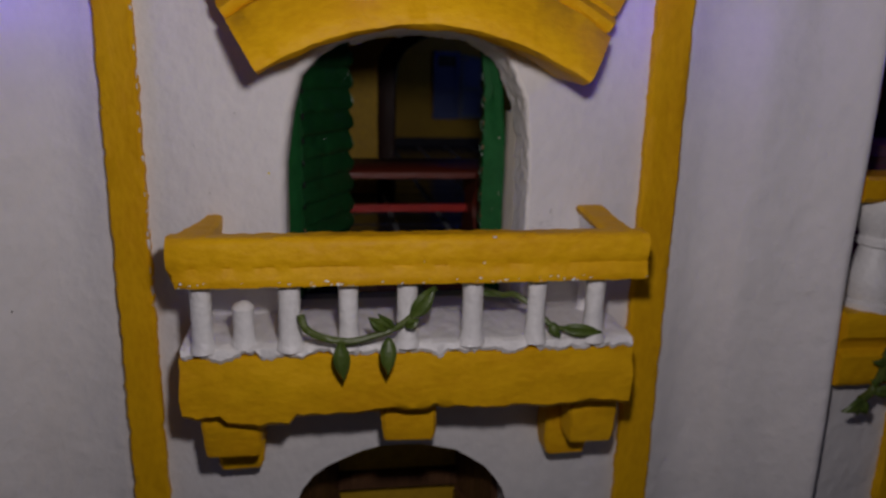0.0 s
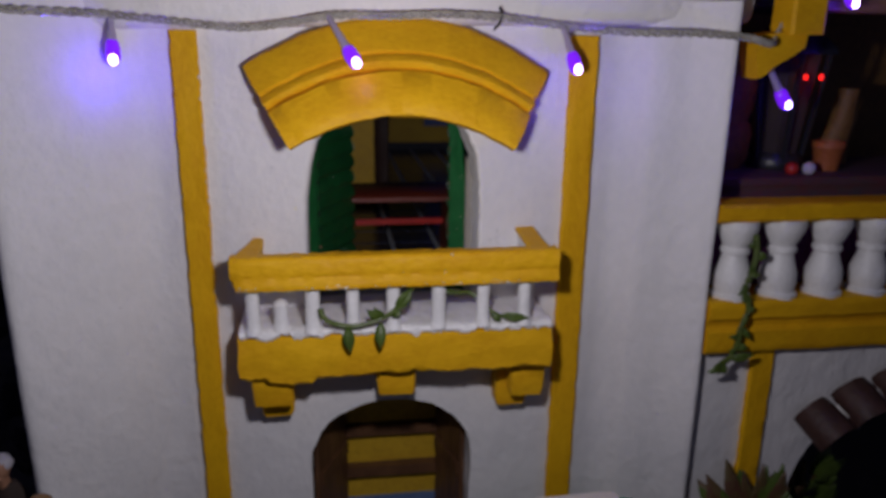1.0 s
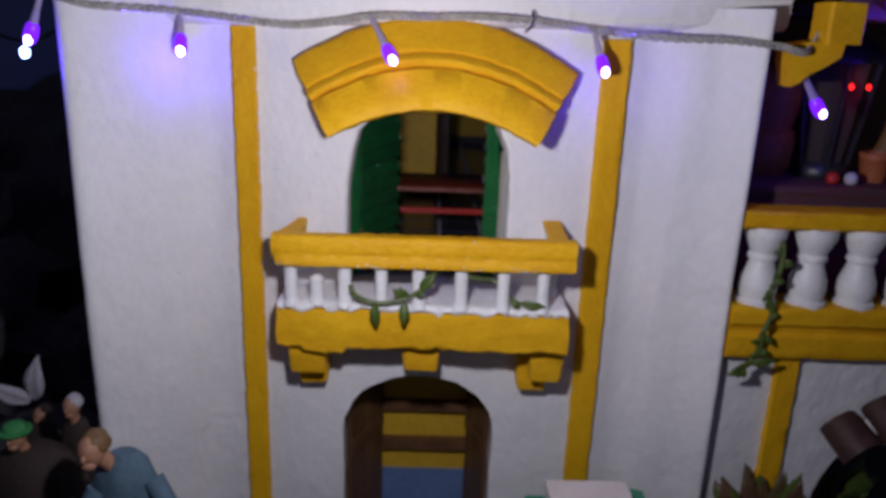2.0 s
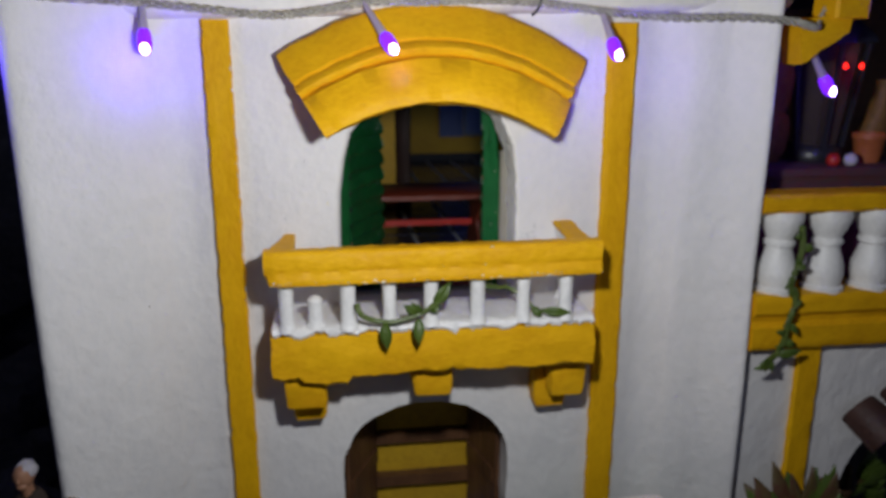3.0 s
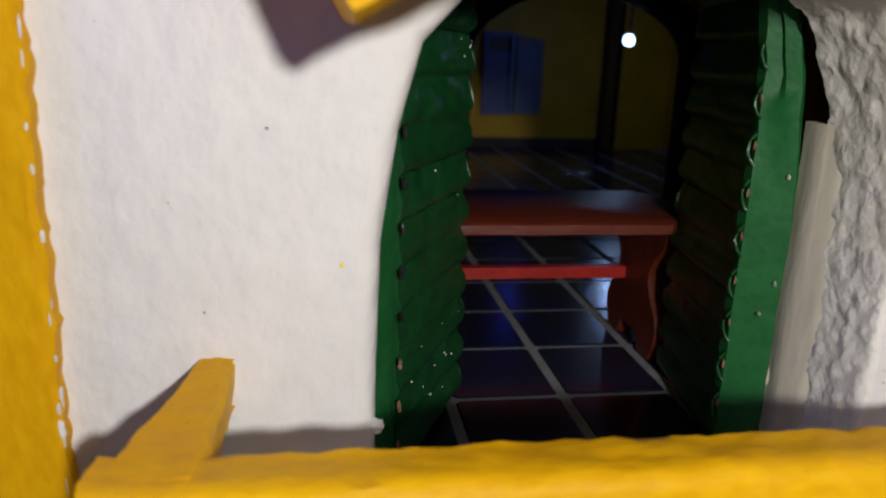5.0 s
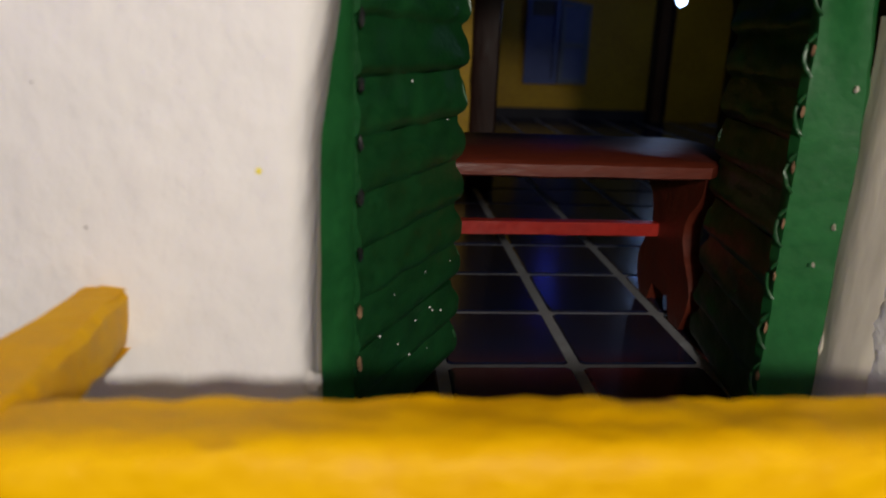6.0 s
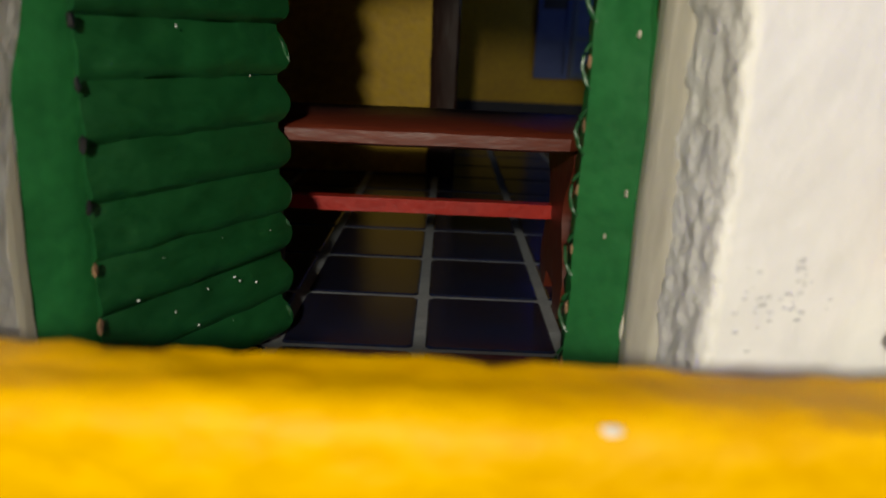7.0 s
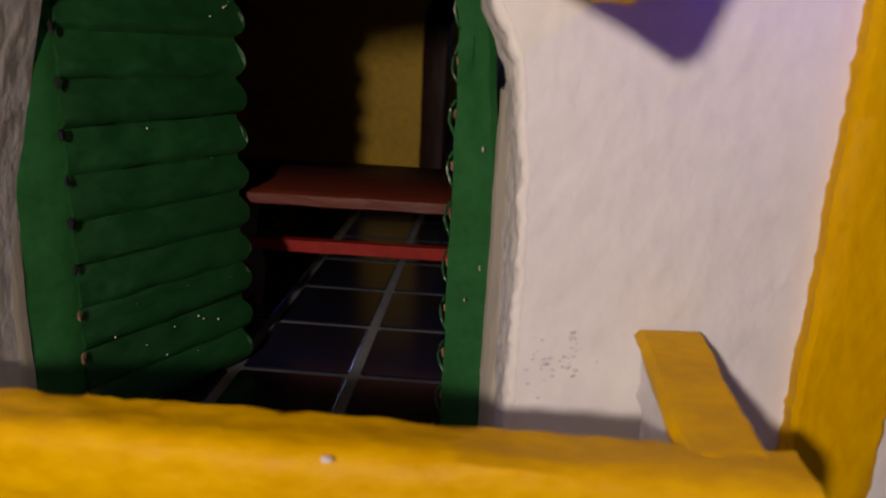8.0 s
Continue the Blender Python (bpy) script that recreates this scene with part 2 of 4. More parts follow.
def tube(points, radius, sides=8, bm=None):
    """Round bar along points; radius may be a list."""
    pts = [Vector(p) for p in points]
    rings = []
    for i, p in enumerate(pts):
        d = (pts[min(i + 1, len(pts) - 1)] - pts[max(i - 1, 0)]).normalized()
        u = d.orthogonal().normalized() if abs(d.z) > 0.95 else d.cross(Vector((0, 0, 1))).normalized()
        w = d.cross(u)
        r = radius[i] if isinstance(radius, (list, tuple)) else radius
        rings.append([tuple(p + (u * math.cos(math.tau * k / sides) + w * math.sin(math.tau * k / sides)) * r) for k in range(sides)])
    return loft(rings, bm=bm)


def smooth_path(points, n=8):
    pts = [Vector(p) for p in points]
    out = []
    for i in range(len(pts) - 1):
        a, b, c, d = pts[max(i - 1, 0)], pts[i], pts[i + 1], pts[min(i + 2, len(pts) - 1)]
        for k in range(n):
            t = k / n
            out.append(0.5 * ((2 * b) + (c - a) * t + (2 * a - 5 * b + 4 * c - d) * t * t + (3 * b - a - 3 * c + d) * t ** 3))
    return out + [pts[-1]]


def holed(outer, holes, y0, y1):
    """Slab between y0 and y1 with an (x, z) outline and openings through it."""
    bm = bmesh.new()
    edges = []
    for loop in (outer, *holes):
        vs = [bm.verts.new((x, y0, z)) for x, z in loop]
        edges += [bm.edges.new((vs[i], vs[(i + 1) % len(vs)])) for i in range(len(vs))]
    bmesh.ops.triangle_fill(bm, use_beauty=True, use_dissolve=False, edges=edges)
    ret = bmesh.ops.extrude_face_region(bm, geom=bm.faces[:])
    for v in ret["geom"]:
        if isinstance(v, bmesh.types.BMVert):
            v.co.y = y1
    return bm


def arch(x0, x1, z0, spring, top, n=14, seed=0, amp=0.0):
    """(x, z) outline of an arched opening; uneven by amp."""
    cx, half = (x0 + x1) / 2, (x1 - x0) / 2
    pts = dense([(x0, z0), (x0, spring)], 5, False)[:-1]
    pts += [(cx - half * math.cos(math.pi * k / n), spring + (top - spring) * math.sin(math.pi * k / n) ** 0.85) for k in range(n + 1)]
    pts += dense([(x1, spring), (x1, z0)], 5, False)[1:]
    return [(x + amp * noise.noise(Vector((x / 4, z / 4, seed))), z + amp * noise.noise(Vector((x / 4, z / 4, seed + 9)))) for x, z in pts]


def lump(cx, cy, cz, rx, ry, rz, amp=0.1, seed=0, cuts=3, bm=None):
    out = bm or bmesh.new()
    ret = bmesh.ops.create_icosphere(out, subdivisions=cuts, radius=1)
    for v in ret["verts"]:
        d = 1 + amp * noise.noise(v.co * 1.8 + Vector((seed, 0, 0))) + amp * 0.5 * noise.noise(v.co * 4.2 + Vector((0, seed, 0)))
        v.co = Vector((cx + v.co.x * rx * d, cy + v.co.y * ry * d, cz + v.co.z * rz * d))
    return out


def leaf_shape(base, tip, width, thick=0.5, bend=0.6, bm=None):
    """A plump pointed leaf from base to tip with a raised midrib."""
    b, t = Vector(base), Vector(tip)
    d = (t - b).normalized()
    side = d.cross(Vector((0, -1, 0))).normalized()
    up = side.cross(d).normalized()
    if up.y > 0:
        up = -up
    rings = []
    for i in range(9):
        s = i / 8
        w = width * 0.5 * math.sin(math.pi * (0.03 + 0.95 * s) ** 0.8) ** 0.9 + 0.05
        c = b.lerp(t, s) + up * bend * math.sin(math.pi * s)
        rings.append([tuple(c + side * w * x + up * z) for x, z in ((-1, 0), (-0.5, thick * 0.55), (0, thick * 0.3), (0.5, thick * 0.55), (1, 0), (0.5, -thick * 0.6), (0, -thick * 0.8), (-0.5, -thick * 0.6))])
    return loft(rings, bm=bm)


FLOOR = 126.3  # height of the upper room floor


# ---- ground and backdrop ----
bm = sheet([[(x, y, 1.5 * noise.noise(Vector((x / 40, y / 40, 0))) - 1.5) for x in range(-560, 561, 16)] for y in range(-400, 641, 16)])
solid("ground", bm, EARTH, "dark brown bare earth ground of the model village", kind="structure")
solid("backdrop", sheet([[(x, 620 - abs(x) * 0.25, z) for x in range(-560, 561, 80)] for z in (-4, 150, 300, 450)]), NIGHT, "dark blue night backdrop behind the model", kind="structure")

# ---- front wall with openings ----
WINDOW = [(-26.9, 126.5), (-26.9, 145), (-26.6, 158), (-25.2, 168), (-23.2, 175.5), (-19.5, 179.5), (-15.4, 182), (-7.6, 184.2), (2, 185), (11, 184), (17.6, 180), (21.6, 171.5), (22.6, 163), (22.8, 150), (22.9, 126.5)]
DOOR = arch(-28.3, 22.0, 0.5, 74, 95.5, 18, 3, 0.5)
outer = dense([(-56.5, -2), (-56.5, 214), (51.5, 214), (51.5, -2)], 8)
MID = (-2.2, 152)


def inset_point(x, z, inset):
    c = Vector((x - MID[0], z - MID[1] if z > MID[1] else 0)).normalized() * inset
    return x - c.x, z - c.y


solid("wall_front", holed(outer, [[inset_point(x, z, -1.7 if x < -13 else -0.55) for x, z in dense(WINDOW, 1.0)], DOOR], 0, 11), WHITE, "white painted plaster front wall of the model house", kind="structure")

# reveal round the upper opening: smooth on one side, rough and broken on the other
line = dense(WINDOW, 0.5, False)
SMOOTH = [(0.5, -2.3), (-0.02, -2.1), (0.0, -1.7), (0.08, -1.3), (0.25, -0.9), (0.55, -0.55), (1.0, -0.25), (1.6, -0.05), (2.4, 0.08)] + [(3.4 + q, 0.12) for q in range(8)]
ROUGH = [(0.6, -1.1), (-0.10, -0.95), (-0.12, -0.7), (-0.02, -0.4), (0.15, -0.2), (0.4, -0.06), (0.75, 0.03)] + [(1.1 + 0.4 * q, 0.06 + 0.036 * q) for q in range(24)]


def reveal(points, steps, wild):
    rows = []
    for k, (y, inset) in enumerate(steps):
        row = []
        w = wild * (0.0 if k < 1 else min(0.62, 0.25 + k / 10))
        for x, z in points:
            px, pz = inset_point(x, z, inset)
            j = noise.noise_vector(Vector((x / 2.4, y / 2.4, z / 2.4))) * 0.46 * w + noise.noise_vector(Vector((x / 1.0, y / 1.1, z / 1.0))) * 0.30 * w + noise.noise_vector(Vector((x / 0.5, y / 0.5, z / 0.5))) * 0.20 * w
            row.append((px + j.x, y + (j.y * 0.5 if k > 3 else 0), pz + j.z))
        rows.append(row)
    return sheet(rows)


solid("window_reveal", reveal([p for p in line if p[0] < -13], SMOOTH, 0.16), WHITE, "smooth white painted side of the window opening", kind="structure")
solid("window_reveal", reveal([p for p in line if p[0] > -14], ROUGH, 1.0), PLASTER, "rough broken white plaster reveal of the window opening", kind="structure")

# flanking walls
def flank(profile, z0, z1, seed, lean=None):
    line = smooth_path([(x, y, 0) for x, y in profile], 6)
    rows = []
    for i in range(33):
        z = z0 + (z1 - z0) * i / 32
        row = []
        for p in line:
            w = noise.noise(Vector((p.x / 22, p.y / 22, z / 40 + seed))) * 0.9
            lx, ly = lean(z) if lean else (0, 0)
            k = max(0, min(1, (abs(p.x) - 60) / 40))
            row.append((p.x + lx * k, p.y + w + ly * k, z))
        rows.append(row)
    return sheet(rows)


RIGHT = [(50, -0.1), (56, 0.2), (62, 1.0), (67, -0.5), (71, -3.6), (75, -5.2), (80, -7), (84, -9.6), (87.4, -12.2), (89.8, -13.6), (91.0, -12.2), (91.2, -6), (91.2, 8), (91.2, 60)]
LEFT = [(-128, 60), (-110, 20), (-103.5, -8), (-102.2, -16), (-100.8, -18.6), (-98, -18.4), (-92, -14.6), (-86, -10.8), (-80, -7.4), (-76, -4.6), (-71, -0.6), (-66, 0.9), (-61, 0.4), (-54, -0.1)]
solid("wall_right", flank(RIGHT, -2, 214, 2.0), WHITE, "white plaster buttress wall beside the yellow pilaster", kind="structure")
solid("wall_left", flank(LEFT, -2, 214, 5.0), WHITE, "white plaster corner wall beside the yellow pilaster", kind="structure")


def pilaster(x0, x1, z1, y=-2.0, seed=0, z0=-1):
    prof = dense([(x0, y + 3), (x0, y + 0.5), (x0 + 0.5, y), (x1 - 0.5, y), (x1, y + 0.5), (x1, y + 3)], 1.5)

    def warp(x, yy, z):
        side = -1 if x < (x0 + x1) / 2 else 1
        e = noise.noise(Vector((side * 10 + seed, 0, z / 5))) * 0.32 + noise.noise(Vector((side * 20 + seed, 0, z / 1.7))) * 0.26 + noise.noise(Vector((side * 30 + seed, 0, z / 0.7))) * 0.2
        return (x + e * (abs(x - (x0 + x1) / 2) / ((x1 - x0) / 2)), yy + noise.noise(Vector((x / 3, seed, z / 8))) * 0.25, z)
    return bar_z(prof, z0, z1, 0.6, warp)


solid("pilaster", pilaster(-60.1, -53.2, 204.5, seed=1), YELLOWV, "ochre yellow painted upright pilaster strip on the wall", kind="structure", base=(-56, 0, 0))
solid("pilaster", pilaster(47.6, 55.6, 204.5, seed=4), YELLOWV, "ochre yellow painted upright pilaster strip on the wall", kind="structure", base=(51, 0, 0))

bm = bmesh.new()
for x, z, r in ((-36.0, 168.2, 0.22), (-41.6, 152.5, 0.18), (-44, 162, 0.12), (-48.5, 176, 0.12), (-78, 131, 0.3)):
    lump(x, 0.0 if x > -60 else -5.9, z, r * 0.6, 0.07, r * 0.6, 0.3, x, 1, bm)
solid("wall_speck", bm, BROWNCLOTH, "small dark specks on the white wall", kind="structure")
solid("wall_fleck", lump(-30.0, 0.0, 156.6, 0.24, 0.08, 0.24, 0.3, 1, 1), LEMON, "small fleck of yellow paint on the white wall", kind="structure")
solid("wall_drip", roughen(lump(-26.8, 1.3, 140.4, 0.75, 0.8, 0.7, 0.3, 2, 3), 0.1, 0.6, 4), WHITE, "thick drip of white paint at the window edge", kind="structure")
bm = bmesh.new()
rng = random.Random(12)
for k in range(30):
    lump(-53.1 + rng.uniform(-0.35, 0.25), -1.95, rng.choice((rng.uniform(128, 150), rng.uniform(150, 204))), rng.uniform(0.07, 0.2), 0.14, rng.uniform(0.3, 1.1), 0.5, k, 1, bm)
solid("wall_fleck", bm, WHITE, "missed flecks of white along the yellow strip's edge", kind="structure")
bm = bmesh.new()
rng = random.Random(8)
for k in range(44):
    r = rng.uniform(0.12, 0.42)
    lump(27.4 + rng.gauss(0, 2.0), 0.30, 146.0 + rng.gauss(0, 1.4), r * 1.4, 0.42, r * 0.8, 0.5, k, 1, bm)
solid("wall_pock", bm, POCK, "cluster of rough pock marks in the white plaster", kind="structure")

# cornice above
cor = [(2, 207.5), (-3.5, 208), (-5.5, 209.5), (-6.2, 213), (-6.4, 216.2), (-8, 217), (2, 217)]
drift = lambda x, y, z: (x, y, z - 1.6 + 0.022 * x)  # noqa: E731
solid("cornice", roughen(bar_x(dense(cor, 1.5), -98, 98, 3, drift), 0.35, 7, 1), WHITE, "white plaster cornice along the wall top", kind="structure")
fas = [(2, 217.3), (-9.5, 217.3), (-11, 218.5), (-11, 223), (-13, 225), (-13, 240), (2, 240)]
solid("fascia", roughen(bar_x(dense(fas, 2), -112, 112, 4, drift), 0.3, 8, 2), YELLOW, "ochre yellow painted fascia board over the cornice", kind="structure")
solid("corner_block", roughen(loft([[(x, y, z) for x, y in chamfered(105.5, 115.5, -14, -3, 0.7)] for z in (205.5, 206.2, 210, 215.5, 216.5)]), 0.3, 5, 3), YELLOW, "ochre yellow block at the end of the cornice", kind="structure")
solid("roof_slab", loft([[(x, y, z) for x, y in chamfered(-134, 240, -3, 336, 2)] for z in (240, 246)]), DIMROOM, "plain flat roof slab closing the house", kind="structure")
solid("house_side", loft([[(x, y, z) for x, y in chamfered(-134, -128, 60, 330, 1)] for z in (-2, 240)]), DIMROOM, "plain outer side wall of the house", kind="structure")
solid("house_back", loft([[(x, y, z) for x, y in chamfered(-134, 240, 330, 336, 1)] for z in (-2, 240)]), DIMROOM, "plain rear wall of the house", kind="structure")

# ---- arched hood over the window ----
hood = thing("window_hood", (-1.5, 0, 184), "ochre yellow arched moulded hood over the window", "window hood")
bands = ([], [], [])
for i in range(61):
    s = -1 + 2 * i / 60

    def on(left, right, top, sag=1.0):
        cx, half = (left[0] + right[0]) / 2, (right[0] - left[0]) / 2
        base = left[1] + (right[1] - left[1]) * (s + 1) / 2
        return cx + half * s, base + (top - (left[1] + right[1]) / 2) * (1 - abs(s) ** 2.0 * 1.0)
    def between(f, y):
        return (o[0] + (lo[0] - o[0]) * f, y, o[1] + (lo[1] - o[1]) * f)
    o, lo = on((-41.8, 195.4), (40.0, 194.5), 208.6), on((-29.9, 176.9), (27.4, 176.2), 185.2)
    bands[0].append([(o[0], 0.5, o[1] + 0.2), (o[0], -5.4, o[1] + 0.2), between(0.04, -6.8), between(0.2, -9.2), between(0.35, -11.2), between(0.39, -10.6), between(0.4, 0.5)])
    bands[1].append([between(0.36, 0.5), between(0.385, -10.4), between(0.41, -12.6), between(0.47, -14.0), between(0.53, -13.6), between(0.56, -12.6), between(0.57, 0.5)])
    bands[2].append([between(0.55, 0.5), between(0.555, -12.8), between(0.58, -16.4), between(0.8, -20.2), between(0.98, -22.4), between(1.02, -22.2), between(1.05, -20.0), between(1.02, -8), between(0.99, 0.5)])
for name, band, amp in (("upper_moulding", bands[0], 0.3), ("middle_roll", bands[1], 0.22), ("lower_moulding", bands[2], 0.34)):
    part(name, roughen(loft([r for r in band]), amp, 4.5, 4), YELLOW, hood)

# ---- balcony ----
balcony = thing("balcony", (-2, 0, 110), "ochre yellow and white model balcony with rail, balusters and brackets", "balcony")


def skew(x):
    return -(x + 46) / 88 * 1.8


slab = dense([(1, 125.8), (-16.5, 125.6), (-17.9, 124.8), (-18.3, 119), (-18.0, 113.8), (-16.5, 112.6), (1, 112.6)], 1.4)


def slab_warp(x, y, z):
    e = 0
    if z < 116:
        e = 1.5 * noise.noise(Vector((x / 9, 0, 3.3))) + 0.7 * noise.noise(Vector((x / 2.6, 1, 0))) - (1.8 if -38 < x < -26 else 0)
    return (x, y + skew(x) * (1 if y < -5 else 0.3), z + e + 0.004 * (x + 46))


part("slab", roughen(bar_x(slab, -46, 40.8, 1.4, slab_warp), 0.4, 5, 6), YELLOW, balcony)
floor = dense([(1, 127.4), (-17.0, 127.2), (-18.3, 126.8), (-18.7, 126.0), (-18.2, 125.2), (1, 124.9)], 1.3)


def floor_warp(x, y, z):
    e = (1.5 * noise.noise(Vector((x / 4.5, 2, 8))) + 0.9 * noise.noise(Vector((x / 1.5, 2, 3))) + 0.4 * noise.noise(Vector((x / 0.6, 2, 3))) - 0.2) if z < 126.4 and y < -10 else 0
    return (x, y + skew(x) * (1 if y < -5 else 0.3), z + e + 0.004 * (x + 46))


part("floor_coat", roughen(bar_x(floor, -45.4, 40.2, 0.45, floor_warp), 0.26, 2.2, 7), GLOSSWHITE, balcony, "thick white paint over the balcony floor")
rail = [(-15.2, 146.8), (-15.7, 147.5), (-19.5, 147.7), (-20.3, 147.4), (-20.8, 146.6), (-21.1, 144.6), (-21.1, 143.2), (-20.7, 142.3), (-21.1, 141.2), (-21.5, 139.8), (-21.2, 138.9), (-20.2, 138.7), (-16.4, 138.7), (-15.4, 139.6)]
lift = lambda x: 0.5 + 0.008 * (x + 46)  # noqa: E731


def rail_warp(x, y, z):
    end = max(0.0, -44 - x) * 0.3
    return (x + (0.9 if x < -40 and z < 142 else 0) * 1.0 - (2.2 if x < -44 and z < 140 else 0) * -0.2, y + skew(x) + end, z + lift(x) + 0.15 * noise.noise(Vector((x / 2, y, 0))))


rail_ob = part("rail", roughen(bar_x(dense(rail, 0.8), -46.4, 40.8, 0.9, rail_warp), 0.2, 2.6, 8), YELLOW, balcony)
def left_arm(x, y, z):
    return (x + (0.18 if x < -42.4 else 0.0) * (y + 19), y, z + lift(x) - 0.35)


def right_arm(x, y, z):
    return (x, y + 2.0 * (y + 18.6) / -19, z + 0.6 + 0.08 * (y + 19))


for x0, x1, bend, low in ((-46.0, -39.2, left_arm, 143.5), (33.4, 39.2, right_arm, 146.0)):
    prof = dense([(x0 + 0.5, 148.0), (x1 - 0.5, 148.0), (x1, 147.4), (x1 - 0.3, low + 0.5), (x1 - 0.8, low), (x0 + 0.8, low), (x0 + 0.3, low + 0.5), (x0, 147.4)], 1.3)
    part("side_rail", roughen(bar_y(prof, -18.6, 0.6, 1.2, bend), 0.28, 2.6, x0), YELLOW, balcony)


part("side_infill", roughen(bar_y(dense(chamfered(34.3, 38.4, 141.0, 146.3, 0.6), 1.4), -15, 0.5, 1.2, right_arm), 0.3, 2.0, 4), GLOSSWHITE, balcony, "dirty white strip under the side rail")


def baluster(x, y, top, r, seed, lean=0.0):
    z0 = 127.0 + 0.004 * (x + 46)
    st = [(z0 - 0.6, r * 1.3), (z0 + 0.4, r * 1.16), (z0 + 1.5, r), (z0 + 4, r * 0.95), (z0 + 7, r * 0.93), (top - 1.2, r * 0.97), (top - 0.3, r * 0.96 if top > 137 else r * 0.7), (top, r * 0.9 if top > 137 else r * 0.25)]
    return roughen(turned(x, y, st, 16), 0.22, 2.2, seed)


for i, x in enumerate((-41.4, -25.7, -15.0, -4.0, 8.4, 20.8, 32.4)):
    part("baluster", baluster(x, -17.2 + skew(x), 139.6 + lift(x), 2.0 + 0.12 * math.sin(i * 2.1), i), GLOSSWHITE, balcony)
part("baluster", baluster(-34.2, -15.6 + skew(-34), 135.2, 2.1, 11), GLOSSWHITE, balcony, "short broken-off white baluster stump")
for x, y in ((-42.4, -9.5), (36.2, -9.0), (36.4, -3.0)):
    part("baluster", baluster(x, y, 143.6 + lift(x), 1.8, x), GLOSSWHITE, balcony)


def bracket_block(x0, x1, depth, top, low, seed):
    n = 5
    rings = []
    for i in range(n + 1):
        z = top + (low - top) * i / n
        e = 0.4 if i in (0, n) else 0
        rings.append(dense([(x, y, z) for x, y in chamfered(x0 + e, x1 - e, -depth + e, 0.5, 0.7)], 60))
    return roughen(loft(rings), 0.4, 4, seed)


flecks = bmesh.new()
rng = random.Random(3)
for k in range(64):
    x = rng.choice((rng.uniform(-46, 41), rng.uniform(-45, -38), rng.uniform(-22, -14), rng.uniform(8, 30)))
    hi = rng.random() < 0.04
    r = rng.uniform(0.08, 0.26)
    lump(x, (-20.9 if hi else -21.4) + skew(x), (144 + rng.uniform(-1.5, 2) if hi else 139.3 + rng.uniform(-0.3, 0.7)) + lift(x), r * rng.uniform(0.8, 1.8), 0.16, r * 0.8, 0.3, k, 1, flecks)
for x, z, r in ((-41.6, 143.2, 0.6), (11.4, 147.3, 0.32), (9.6, 142.6, 0.3)):
    lump(x, -20.7 + skew(x), z + lift(x), r * 1.4, 0.3, r * 0.6, 0.3, x, 1, flecks)
part("paint_fleck", flecks, GLOSSWHITE, rail_ob, "specks of white paint on the yellow rail")
for x0, x1, dep, top, low in ((-43.2, -32.0, 14.5, 113, 102.6), (-41.6, -32.4, 7.0, 103.2, 95.6), (-8.3, 2.6, 13.6, 112, 103.8), (31.0, 41.4, 13.5, 112, 101.0), (28.2, 37.8, 7.0, 112, 94.8)):
    part("bracket", bracket_block(x0, x1, dep, top, low, x0), YELLOW, balcony)

# ---- vine on the balcony ----
vine = thing("vine", (-12, -21, 124), "olive green plastic vine twined through the balusters", "vine")
path = [(-23.6, -20.6, 134.0), (-22.9, -21.2, 131.8), (-21.0, -21.6, 130.4), (-16.6, -21.8, 129.1), (-13.5, -21.8, 129.2), (-10.4, -21.6, 129.9), (-7, -21.2, 130.9), (-4.2, -20.6, 132.4), (-2.2, -19.6, 134.3), (-0.4, -18.6, 136.6), (1.4, -17.2, 137.4)]
part("stem", roughen(tube(smooth_path(path, 5), [0.75 - 0.2 * i / 50 for i in range(51)], 8), 0.08, 2, 1), STEM, vine)
for b, t, w in (((-16.6, -22.4, 129.0), (-16.0, -22.8, 121.9), 3.0), ((-7.9, -23.0, 130.0), (-8.1, -24.4, 123.4), 2.9), ((-8.0, -21.4, 131.0), (-11.4, -21.9, 133.4), 2.6), ((-6.8, -21.4, 131.2), (-9.6, -21.8, 134.0), 1.8),
                ((-3.4, -20.8, 133.0), (0.8, -20.2, 138.6), 3.4), ((-4.6, -21.2, 131.4), (-2.2, -21.6, 132.8), 2.2)):
    part("leaf", leaf_shape(b, t, w, 0.9), LEAF, vine)
vine = thing("vine", (28, -20, 128), "olive green plastic vine sprig between the balusters", "vine")
path = [(8.2, -15.5, 137.2), (11, -15.8, 136.4), (14.5, -15.6, 135.2), (17.5, -14.6, 134.8), (20.4, -15.6, 133.2), (22.6, -17.8, 131.0), (24.4, -19.2, 129.6), (27, -19.6, 129.2)]
part("stem", roughen(tube(smooth_path(path, 5), 0.6, 8), 0.08, 2, 2), STEM, vine)
for b, t, w in (((26.0, -19.6, 129.4), (33.6, -20.6, 128.8), 2.8), ((23.6, -18.8, 130.4), (25.6, -19.6, 127.4), 2.2), ((21.2, -17.0, 132.2), (21.6, -17.8, 136.6), 1.8), ((8.8, -15.6, 136.9), (14.2, -16.2, 135.2), 1.6)):
    part("leaf", leaf_shape(b, t, w, 0.8), LEAF, vine)

# ---- shutters of the upper opening ----


